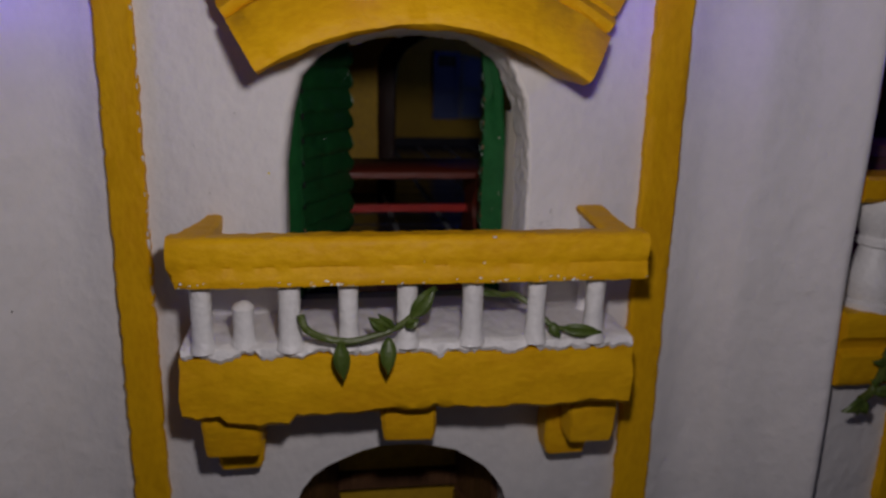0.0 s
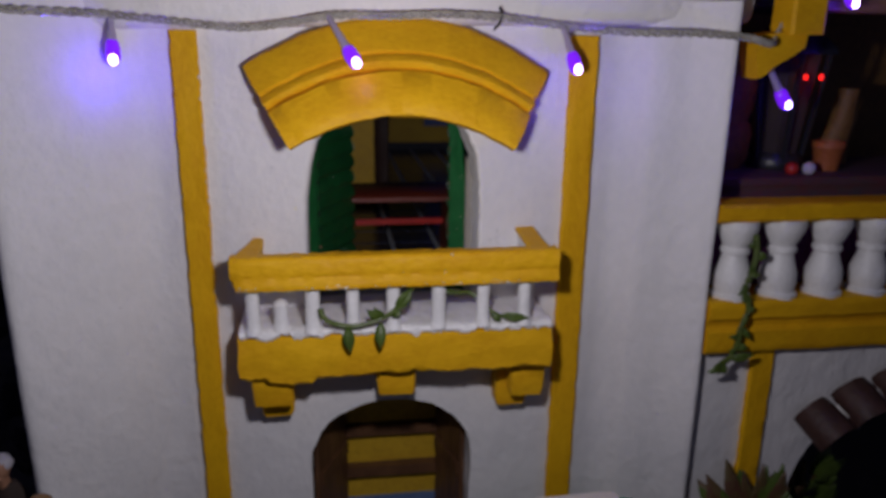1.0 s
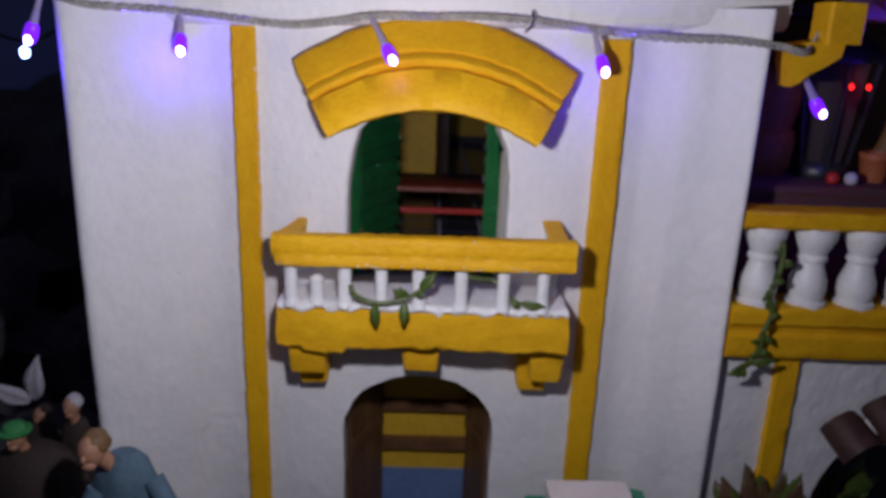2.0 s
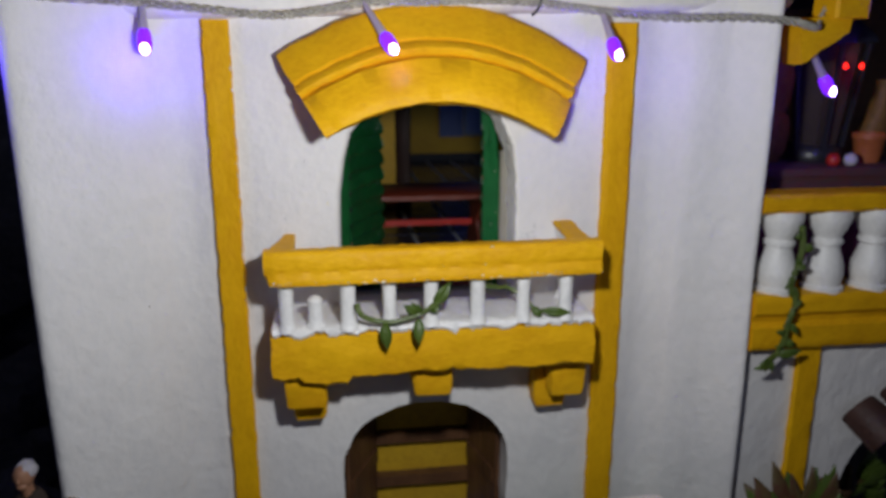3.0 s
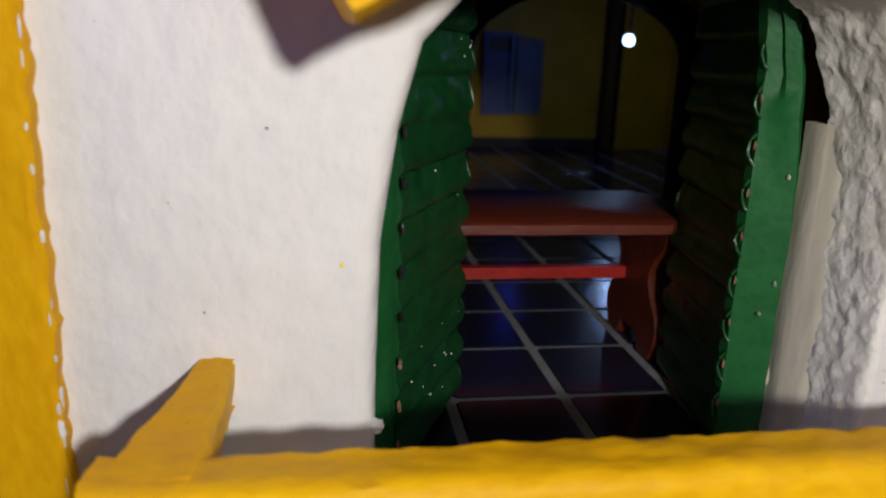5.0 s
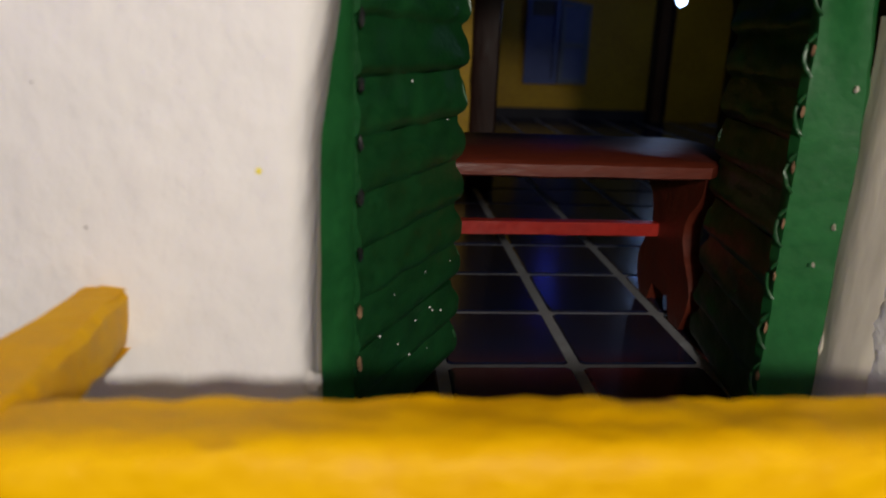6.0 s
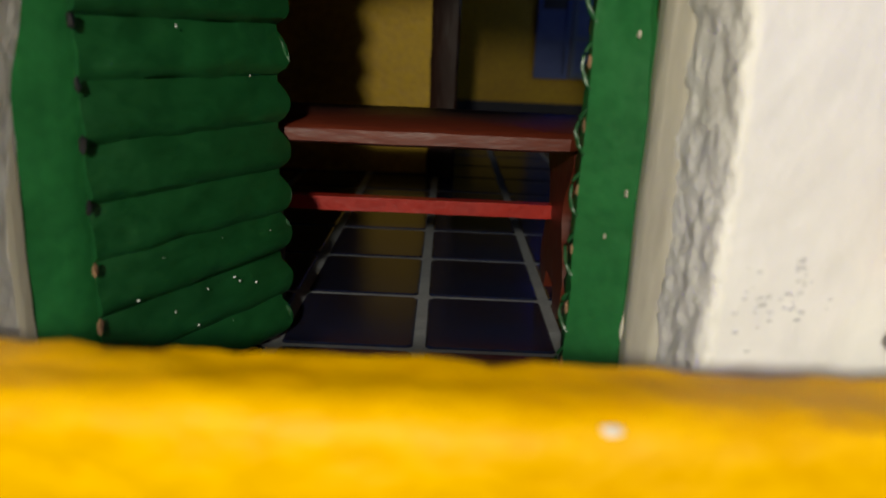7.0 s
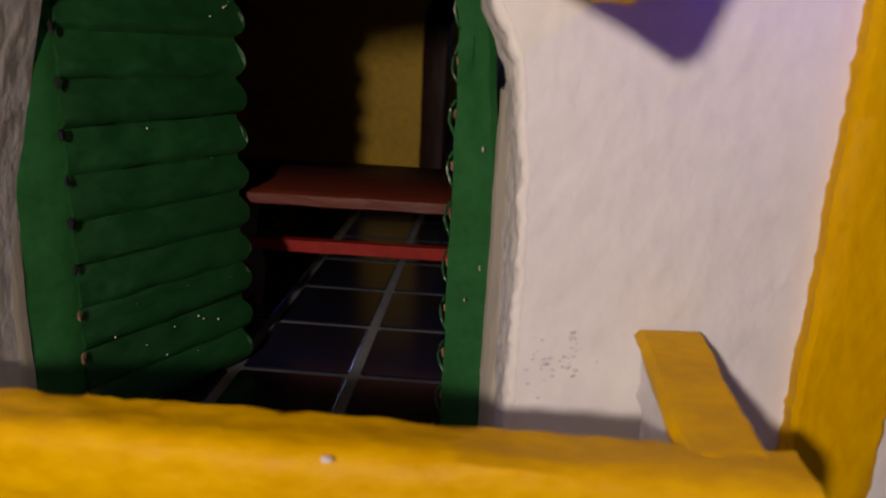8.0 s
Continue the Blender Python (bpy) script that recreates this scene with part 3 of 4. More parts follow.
def shutter(name_label, hinge, inner, z0, z1, seed, face):
    """A leaf from hinge to inner edge (x, y), with a smooth border and curved slats."""
    h, i2 = Vector((*hinge, 0)), Vector((*inner, 0))
    d = (i2 - h).normalized()
    n = Vector((-d.y, d.x, 0)) * face
    s = thing("window_shutter", (hinge[0], hinge[1], z0), name_label, "shutter", "window shutters")
    length = (i2 - h).length
    core = [tuple(h + d * a + n * b)[:2] for a, b in ((0, -2.2), (length - 0.6, -2.2), (length - 0.6, -0.6), (0, -0.6))]
    part("backing", bar_z(core, z0, z1 - 1, 6), GREENDARK, s)
    k = 0
    z = z0
    pitch = 5.0
    while z < z1 - 2:
        rng = random.Random(seed * 100 + k)
        tilt = rng.uniform(-0.35, 0.35)
        rings = []
        steps = 9
        for a in range(15):
            u = a / 14
            along = h + d * (0.3 + u * (length - 0.3))
            ring = []
            for j in range(steps):
                v = j / (steps - 1)
                out = 0.15 + 0.8 * min(1.0, v / 0.16) * (1.0 - 0.92 * max(0.0, v - 0.16) / 0.84)
                end = (1.5 * max(0.0, math.sin(math.pi * min(1.0, v * 1.15))) - 0.6) * (u ** 8)
                wob = 0.3 * noise.noise(Vector((u * 6, v * 3, seed + k * 2.0)))
                p = along + d * end + n * (out + wob - 0.3)
                ring.append((p.x, p.y, z + v * pitch * 1.02 + tilt * u + 0.25 * noise.noise(Vector((u * 4, k, seed)))))
            back = along + d * 0 - n * 0.7
            ring.append((back.x, back.y, z + pitch))
            ring.append((back.x, back.y, z))
            rings.append(ring)
        part("slat", loft(rings), GREENDARK, s)
        k += 1
        z += pitch
    return s, h, d, n


left, h, d, n = shutter("dark green louvred shutter leaf standing open inwards", (-24.2, 12.6), (-12.9, 35.2), 127.0, 186, 3, -1)
border = [(-28.2, 8.8), (-26.7, 8.0), (-24.4, 11.8), (-24.0, 13.2), (-25.6, 14.0), (-28.2, 9)]
part("border", roughen(bar_z(dense(border, 1.6), 126.5, 182, 1.6), 0.28, 2.6, 3), GREEN, left)
# lowest three are bare card; black ones above paint the shade in the notches
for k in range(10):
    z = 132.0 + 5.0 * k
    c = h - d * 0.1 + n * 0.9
    part("torn_edge", lump(c.x - 0.1, c.y - 0.2, z + 0.3 * math.sin(k * 5), 0.3, 0.4, 0.75, 0.6, k, 1), CARD if k < 3 else BLACK, left, "torn slat end, bare brown card or black for a notch's shade")
fl = bmesh.new()
rng = random.Random(14)
for k in range(20):
    u, z = rng.uniform(1.5, 24), rng.choice((rng.uniform(130, 184), rng.uniform(130, 142), rng.uniform(174, 182)))
    p = h + d * u + n * 0.75
    r = rng.uniform(0.05, 0.13)
    lump(p.x, p.y, z, r, r, r * 1.2, 0.3, k, 1, fl)
part("paint_fleck", fl, GLOSSWHITE, left, "specks of white paint on green slats")
right, h, d, n = shutter("dark green louvred shutter leaf with chipped paint standing open", (17.4, 17.2), (21.2, 41.0), 127.0, 186, 8, 1)
border = [(16.4, 15.2), (20.7, 13.0), (21.4, 13.5), (21.4, 16.2), (17.4, 17.8), (16.4, 16.8)]


def border_in(x, y, z):
    k = max(0, z - 172) / 14
    return (x - (1.6 * max(0, z - 158) / 18 if x > 19 else 0) - 2.6 * k ** 1.7, y, z)


part("border", roughen(bar_z(dense(border, 1.6), 126.5, 183.5, 1.6, border_in), 0.2, 2.6, 5), GREEN, right)
for k in range(10):
    z = 133.8 + 5.3 * k
    part("torn_edge", lump(16.35, 15.4, z, 0.2, 0.3, 0.6, 0.6, k + 30, 1), CARD, right, "torn slat end, bare brown card or black for a notch's shade")
for k in range(9):
    z = 133.4 + 5.3 * k
    curl = [(16.5, 15.2, z - 1.9), (16.1, 15.5, z - 1.2), (15.8, 15.7, z), (16.0, 15.6, z + 1.1), (16.4, 15.3, z + 1.9)]
    part("slat_end", roughen(tube(smooth_path(curl, 3), 0.17, 6), 0.14, 0.9, k), GREENDARK, right)
CHIPS = [(21.3, 138.6, 0.9), (21.5, 141.5, 0.5), (21.5, 159.5, 0.7), (20.0, 150, 0.2), (19.6, 162.5, 0.2), (18.6, 146.4, 0.15)]
rng = random.Random(31)
CHIPS += [(21.45 + rng.uniform(-0.2, 0.15), rng.uniform(136, 167), rng.uniform(0.15, 0.5)) for k in range(22)]
for x, z, r in CHIPS:
    part("paint_chip", lump(x - 0.15, 12.95, z, r * 0.6, 0.25, r * 1.7, 0.7, z, 2), CREAM, right, "chip showing cream wood")
frame_ = thing("window_frame", (21.6, 11, 126.5), "cream bare wood window frame upright beside the shutter", "window frame")
part("jamb", roughen(bar_z(dense([(20.7, 10.8), (22.2, 7.6), (23.0, 7.0), (24, 8), (24, 13.5), (20.9, 13.5)], 1.4), 126.5, 168.6, 2), 0.14, 4, 1), CREAM, frame_)

frame_ = thing("window_frame", (-27.2, 6, 126.5), "cream bare wood window frame upright beside the shutter", "window frame")
part("jamb", roughen(bar_z(dense([(-28.4, 5.0), (-27.0, 5.2), (-26.7, 5.9), (-26.6, 7.7), (-28.4, 8.5)], 1.0), 126.5, 172, 2), 0.1, 4, 2), CREAM, frame_)

# ---- upper room ----
bm = sheet([[(x, y, FLOOR - 0.22) for x in (-64, 0, 150)] for y in (9, 60, 120, 322)])
room_floor = solid("floor", bm, GROUT, "pale grey grout bed of the upper room floor", kind="structure")
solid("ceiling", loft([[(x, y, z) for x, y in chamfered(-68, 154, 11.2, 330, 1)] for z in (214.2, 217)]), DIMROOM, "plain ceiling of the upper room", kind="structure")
solid("room_side", loft([[(x, y, z) for x, y in chamfered(-68, -62.4, 11.2, 320, 0.5)] for z in (90, 214)]), OCHRE, "deep yellow side wall of the upper room", kind="structure")
solid("room_side", loft([[(x, y, z) for x, y in chamfered(85, 89.5, 11.2, 145.8, 0.5)] for z in (90, 214)]), OCHRE, "deep yellow side wall of the upper room", kind="structure")
solid("room_side", loft([[(x, y, z) for x, y in chamfered(150.2, 154, 146, 324, 0.5)] for z in (90, 214)]), OCHRE, "deep yellow side wall of the back room", kind="structure")
outer = dense([(-62.2, 118), (-62.2, 214), (150, 214), (150, 118)], 12)
solid("wall_inner", roughen(holed(outer, [arch(7.6, 72.4, 119, 172, 191.6, 20, 6, 0.3)], 146, 152), 0.35, 6, 3), OCHRE, "deep yellow painted inner wall with an arched opening", kind="structure")
solid("wall_rear", loft([[(x, y, z) for x, y in chamfered(-62, 150, 320, 325, 0.5)] for z in (120, 150, 214)]), OCHRE, "deep yellow rear wall of the back room", kind="structure")
# added dark strip: the shaded floor before the rear wall, put into colour
solid("baseboard", loft([[(x, y, z) for x, y in chamfered(-61.8, 110, 317.6, 319.8, 0.4)] for z in (FLOOR, 130.6, 131.4)]), DIMROOM, "dark strip standing for shaded floor at the rear wall", kind="structure")
a_in, a_out = arch(7.8, 72.2, FLOOR - 0.3, 172, 191.4, 24), arch(0.8, 79.4, FLOOR - 0.3, 174, 195.6, 24)
rings = []
for (xi, zi), (xo, zo) in zip(a_in, a_out):
    rings.append([(xi, 152.6, zi), (xi, 143.6, zi), (xi * 0.9 + xo * 0.1, 142.8, zi * 0.9 + zo * 0.1), (xo * 0.9 + xi * 0.1, 143.0, zo * 0.9 + zi * 0.1), (xo, 143.6, zo), (xo, 145.8, zo), (xi, 145.9, zi + 0.01)])
solid("arch_frame", roughen(loft(rings), 0.3, 7, 2), DARKWOOD, "dark brown wooden frame round the inner archway", kind="structure")

# door post by the rear wall
dp = thing("door_post", (115, 318, FLOOR), "brown wooden post with dark edges against the rear wall", "post")
part("board", roughen(bar_z(dense([(112.2, 317), (117.8, 317), (117.8, 319.8), (112.2, 319.8)], 2), FLOOR, 214, 6), 0.2, 6, 1), WOOD, dp)
for x in (110.6, 117.9):
    part("edging", roughen(bar_z(dense([(x, 314.6), (x + 1.5, 314.6), (x + 1.5, 319.8), (x, 319.8)], 2), FLOOR, 214, 6), 0.2, 6, x), DARKWOOD, dp)

# blue window of the back room
bw = thing("rear_window", (54, 320, 143), "blue painted small window with half open leaf on a yellow wall", "window")
part("frame", holed([(46.6, 143.4), (46.6, 184.6), (63, 184.6), (63, 143.4)], [[(49, 146), (49, 160.6), (60.6, 160.6), (60.6, 146)], [(49, 163), (49, 182.4), (60.6, 182.4), (60.6, 163)]], 316.6, 320.2), BLUE, bw)
part("pane", loft([[(x, y, z) for x, y in chamfered(48, 61.6, 318.6, 319.2, 0.1)] for z in (145, 175.4)]), BLUE, bw, "blue lower boards")
# black pane behind the boards paints the shadow band at the window's top
part("pane", loft([[(x, y, z) for x, y in chamfered(48, 61.6, 319.3, 319.8, 0.1)] for z in (145, 183.4)]), BLACK, bw, "black pane for the shadow at the window top")
leaf_ = part("leaf", holed([(63.4, 143.8), (63.4, 183.2), (77.6, 181.2), (77.6, 143.8)], [[(65.4, 146.2), (65.4, 161), (75.4, 161), (75.4, 146.2)], [(65.4, 163.4), (65.4, 180.8), (75.4, 179.4), (75.4, 163.4)]], 315.4, 317.6), BLUEGREY, bw, "pale grey blue window leaf swung open")
part("leaf_panel", loft([[(x, y, z) for x, y in chamfered(64.6, 76.4, 316.2, 316.9, 0.1)] for z in (145, 180)]), BLUE, leaf_)

# bulbs of the back room
cold = thing("pendant_bulb", (93, 243, 181), "small bright cold white bulb hanging in the back room", "bulb")
part("bulb", lump(93, 243, 181.4, 2.1, 2.1, 2.3, 0.0, 0, 3), COLDGLOW, cold)
part("cord", tube([(93, 243, 183.2), (93.6, 243.3, 200), (93, 243, 214.5)], 0.5, 6), BLACK, cold)
bb = thing("pendant_bulb", (58, 285, 206), "small blue bulb hanging under the back room ceiling", "bulb")
part("bulb", lump(58, 285, 205.6, 1.8, 1.8, 2.2, 0.0, 0, 3), BLUEGLOW, bb)
part("cord", tube([(58, 285, 207.4), (58.4, 285, 211), (58, 285, 214.5)], 0.5, 6), BLACK, bb)

# bench
bench = thing("bench", (2.4, 53, FLOOR), "red brown painted wooden bench on the tiled floor", "bench")
PLAN = [(-17.5, 38.4), (19.4, 38.4), (22.4, 41.5), (26.2, 48.5), (26.6, 60), (23.4, 64.6), (-21, 64.6), (-24.6, 60), (-24.2, 48.5), (-20.4, 41.5)]
rings = []
for z, e in ((149.2, 0.5), (149.5, 0), (150.9, 0), (151.3, 0.5)):
    rings.append([(x + (e if x < 1 else -e), y + (e if y < 52 else -e), z) for x, y in dense(PLAN, 2.5)])
part("seat", roughen(loft(rings), 0.12, 6, 3), BENCH, bench)
half = [(11.0, 149.3), (10.6, 146.6), (9.4, 144.8), (7.4, 143.2), (6.2, 141.2), (6.0, 139.0), (7.4, 136.4), (9.6, 134.2), (10.6, 132.0), (10.2, 129.6), (8.4, FLOOR), (4.6, FLOOR), (3.2, 129.4)]
for cx in (-20.2, 22.0):
    outline = [(53.6 - w, z) for w, z in half] + [(53.6 + w, z) for w, z in reversed(half)]
    rings = [[(cx + dx, y, z) for y, z in outline] for dx in (-1.3, -0.4, 0.4, 1.3)]
    part("leg", roughen(loft(rings), 0.12, 4, cx), BENCH, bench)
part("stretcher", roughen(bar_x(dense([(56.8, 137.0), (56.8, 139.0), (58.8, 139.0), (58.8, 137.0)], 1.0), -24.6, 27.2, 3), 0.12, 4, 9), RED, bench, "bright red stretcher bar")

# ---- ground floor behind the door ----
solid("passage_floor", loft([[(x, y, z) for x, y in chamfered(-61, 60, 11.2, 90, 0.5)] for z in (-2, 1.2)]), BLUEGREY, "grey blue floor of the ground floor passage", kind="structure")
solid("passage_wall", loft([[(x, y, z) for x, y in chamfered(-61, 60, 34, 38, 0.5)] for z in (1.2, 40, 118)]), OCHRE, "yellow back wall of the ground floor passage", kind="structure")
solid("passage_ceiling", loft([[(x, y, z) for x, y in chamfered(-61, 99, 11.2, 104, 0.5)] for z in (114, 117)]), DIMROOM, "plain ceiling of the ground floor passage", kind="structure")
solid("dado", loft([[(x, y, z) for x, y in chamfered(-60, 59, 32.6, 33.9, 0.3)] for z in (1.2, 38.6)]), DADO, "blue painted lower wall of the passage", kind="structure")
for z0, z1, y0 in ((65.5, 69, 30), (49, 53, 30)):
    solid("beam", roughen(bar_x(dense([(y0, z0), (y0, z1), (33.8, z1), (33.8, z0)], 2), -60, 59, 6), 0.3, 6, z0), WOOD, "dark red brown wooden beam across the passage", kind="structure")
for hinge, inner, lab in (((-27.2, 9), (-17.5, 31), "brown wooden door leaf standing open inwards"), ((21.2, 9), (15.8, 31), "dark brown wooden door leaf standing open inwards")):
    dr = thing("house_door", (hinge[0], hinge[1], 1), lab, "door", "house doors")
    a, b = Vector((*hinge, 0)), Vector((*inner, 0))
    dd = (b - a).normalized()
    nn = Vector((-dd.y, dd.x, 0))
    L = (b - a).length
    for k in range(4):
        p = [tuple(a + dd * (L * (k + u) / 4) + nn * w)[:2] for u, w in ((0.03, -0.8), (0.97, -0.8), (0.97, 0.8), (0.03, 0.8))]
        part("plank", roughen(bar_z(dense(p, 2), 1.3, 92 - 2 * abs(k - 1), 5), 0.15, 4, k), WOOD, dr)
    for z in (20, 60, 82):
        p = [tuple(a + dd * (L * u) + nn * w)[:2] for u, w in ((0.05, -1.6), (0.95, -1.6), (0.95, 1.6), (0.05, 1.6))]
        part("batten", bar_z(p, z, z + 5, 3), WOOD, dr)

# ---- string of fairy lights ----
lights = thing("fairy_lights", (0, -7, 208), "string of small violet bulbs on a clear cable along the cornice", "fairy lights")
run = [(-170, 4, 213), (-128, -6, 211), (-104, -19.6, 211.0), (-92, -17.6, 208.4), (-76, -8.4, 208.0), (-58, -7.2, 206.6), (-42, -7.4, 205.2), (-30, -8.4, 206.4), (-18, -9, 208.4), (-4, -9.4, 208.6), (10, -9.2, 209.2), (24, -8.8, 208.8), (36, -8, 207.6), (48, -7.6, 206.4), (64, -8.4, 205.4), (80, -12, 205.4), (92, -15.6, 204.4), (99, -15.4, 203), (104, -10, 206), (112, -6, 216), (123, -6, 223), (150, -6, 223), (200, -6, 222)]
base = smooth_path(run, 14)
for k in range(3):
    strand = [p + Vector((0, 0.55 * math.cos(i * 0.85 + k * 2.1), 0.75 * math.sin(i * 0.85 + k * 2.1))) for i, p in enumerate(base)]
    part("cable", tube(strand, 0.42, 6), CABLE, lights)
part("cable_tie", tube([(25.2, -8.2, 211.2), (25.6, -10.4, 209.4), (24.6, -10.2, 206.8), (23.4, -9.6, 205.6)], 0.35, 6), BLACK, lights, "dark twist of thin wire")
for tip, top in BULBS:
    t, b = Vector(tip), Vector(top)
    way = (t - b).normalized()
    tail = t - way * 7.0
    so = part("socket", tube([b, b.lerp(tail, 0.5), tail, tail + way * 1.2], [0.75, 0.85, 1.15, 1.1], 10), SOCKET, lights)
    shell = [(0, 1.05), (0.5, 1.5), (1.6, 1.8), (3.8, 1.85), (5.0, 1.6), (5.8, 1.15), (6.3, 0.4)]
    part("bulb", tube([tail + way * a for a, _ in shell], [r for _, r in shell], 14), BULBSHELL, so)
    core = [(2.6, 0.3), (3.1, 0.85), (4.2, 1.2), (5.4, 1.15), (6.2, 0.4)]
    part("bulb_tip", tube([tail + way * a + Vector((0.15, -0.85, 0)) for a, _ in core], [r for _, r in core], 14), BULBCORE, so, "white glowing tip")
# ---- right wing ----
solid("wing_wall", holed(dense([(91.4, -2), (91.4, 111.3), (240, 111.3), (240, -2)], 8), [arch(129.5, 210.5, 0.5, 52, 90, 18, 2, 0.3)], -9, -2), WHITE, "white plaster lower wall of the side wing", kind="structure")
solid("pilaster", pilaster(109.6, 117.2, 111.3, -10.8, 9), YELLOWV, "narrow ochre yellow pilaster under the side balcony", kind="structure", base=(113, -9, 0))
wing = thing("side_balcony", (150, -6, 109), "ochre yellow side balcony with plump white turned balusters", "balcony")
sl = dense([(6, 109), (-13.4, 109), (-14.2, 110), (-14.2, 116), (-12.6, 117.4), (-12.8, 119), (-14.6, 120.6), (-14.6, 125), (-13.8, 126), (6, 126)], 1.6)
part("slab", roughen(bar_x(sl, 91.4, 236, 2.4), 0.3, 6, 1), YELLOW, wing)
rl = dense([(-3, 150), (-12.4, 150), (-13.4, 151), (-13.4, 154.6), (-12.6, 155.4), (-3, 155.4)], 1.6)
part("rail", roughen(bar_x(rl, 91.4, 236, 2.4), 0.25, 6, 2), YELLOW, wing)
wing.location.z += 0.0024
for k in range(9):
    x = 100.4 + 15.3 * k
    st = [(125.6, 6.0), (127, 6.0), (127.6, 5.0), (130, 5.6), (133.6, 5.4), (137, 4.2), (139.4, 3.6), (140, 4.4), (141.2, 4.4), (141.8, 3.8), (144, 4.8), (147, 6.0), (148.4, 6.2), (150.2, 6.0)]
    part("baluster", roughen(turned(x, -8.2, st, 20), 0.15, 4, k), GLOSSWHITE, wing)
pv = thing("vine", (107, -16, 107), "dark green trailing vine hanging over the side balcony", "vine")
path = [(103.4, -13.5, 149), (103.6, -14.6, 143), (102.2, -15.2, 137), (100.8, -15.4, 132), (102.4, -16.2, 127), (100.6, -16.6, 121), (100.0, -16.4, 115.5), (98.4, -16.4, 111.4), (95, -17.4, 109.8)]
part("stem", tube(smooth_path(path, 5), 0.9, 8), STEM, pv)
rng = random.Random(5)
for i, p in enumerate(smooth_path(path, 2)[1:]):
    sgn = 1 if i % 2 else -1
    part("leaf", leaf_shape(p, p + Vector((sgn * rng.uniform(1.4, 3.4), -0.4, rng.uniform(-5, 1))), rng.uniform(1.7, 2.7), 0.6), LEAF, pv)
for b, t in (((95.8, -17.4, 110), (90.4, -18.6, 107.8)), ((98.4, -16.6, 111), (105.4, -17, 112.2))):
    part("leaf", leaf_shape(b, t, 3, 0.8), LEAF, pv)
solid("gallery_floor", loft([[(x, y, z) for x, y in chamfered(91.6, 240, 4, 90, 0.5)] for z in (118, 126.4)]), DARKCLOTH, "dark floor of the side gallery", kind="structure")
solid("gallery_wall", loft([[(x, y, z) for x, y in chamfered(91.6, 240, 74, 78, 0.5)] for z in (126, 170, 238)]), BROWNWALL, "brown gold back wall of the side gallery", kind="structure")
cl = thing("cloth", (150, -1, 126.4), "purple cloth hung behind the white balusters", "cloth")
part("drape", roughen(sheet([[(x, 1 + 1.2 * math.sin(x / 3.1), z) for x in np.arange(96.5, 236, 1.5)] for z in (126.5, 134, 142, 150)]), 0.3, 5, 1), PURPLE, cl)
tb = thing("counter", (150, 22, 126.4), "dark cloth covered counter in the gallery", "counter")
part("body", loft([[(x, y, z) for x, y in chamfered(97, 236, 4, 42, 1)] for z in (126.5, 160)]), DARKCLOTH, tb)
part("top_cloth", roughen(loft([dense([(x, y, z) for x, y in chamfered(96.4, 237, 3, 43, 1)], 4) for z in (160.2, 161.6, 162.6)]), 0.4, 6, 2), DARKCLOTH, tb)
LX, LY = 130, 24
lan = thing("lantern", (LX, LY, 162), "black lantern with glowing red bulbs inside", "lantern")
part("base", turned(LX, LY, [(162, 9), (164, 10), (167, 9), (168, 8)], 8), BLACK, lan)
part("roof", turned(LX, LY, [(200, 15), (202, 14.4), (208, 8), (212, 3), (216, 1)], 8), BLACK, lan)
for k in range(6):
    a = math.tau * k / 6 + 0.3
    part("post", tube([(LX + 8 * math.cos(a), LY + 8 * math.sin(a), 166), (LX + 12.6 * math.cos(a), LY + 12.6 * math.sin(a), 201)], 1.0, 6), BLACK, lan)
for x in (LX - 1, LX + 4.4):
    part("red_bulb", lump(x, LY - 12.4, 193, 0.8, 0.8, 1.0, 0, 0, 2), REDGLOW, lan)
part("back_plate", turned(LX, LY, [(167, 7), (200, 11)], 6), BROWNCLOTH, lan, "dark lantern glass")
lamp("red_bulb_light", (LX + 2, LY - 15.5, 191), 0.0012, (1.0, 0.04, 0.02), 1.5)
pot = thing("flower_pot", (144, 16, 161.8), "small orange clay pot on the counter", "pot")
part("pot", turned(144, 16, [(162.4, 3.6), (164, 4.0), (170, 4.8), (170.4, 5.2), (172, 5.2), (172.1, 4.4), (169, 4)], 16), ORANGE, pot)
for x, z, m, lab, r in ((127, 164.4, RED, "small red ball on the counter", 2.2), (133, 164.4, LINEN, "small white ball on the counter", 2.2)):
    solid("ball", lump(x, 9, z, r, r, r, 0.06, x, 2), m, lab, "ball", base=(x, 9, z - r))
jar = thing("jar", (112, 26, 162), "golden brown tall jar standing on the counter", "jar")
part("jar", turned(112, 26, [(162.4, 6), (166, 8), (174, 8.6), (177, 8), (178, 6.8), (184, 8.2), (190, 8.6), (196, 7.4), (199, 4)], 18), BROWNWALL, jar)
sack = thing("bundle", (159, 30, 162), "brown gold cloth bundle leaning on the counter", "cloth")
part("wrap", loft([[(155 + 4 * s + (6 - 3 * s + 0.8 * math.sin(9 * s + j)) * math.cos(math.tau * j / 10), 30 + 4 * math.sin(math.tau * j / 10), 162.4 + 26 * s) for j in range(10)] for s in (0, 0.3, 0.6, 0.85, 1)]), BROWNWALL, sack)

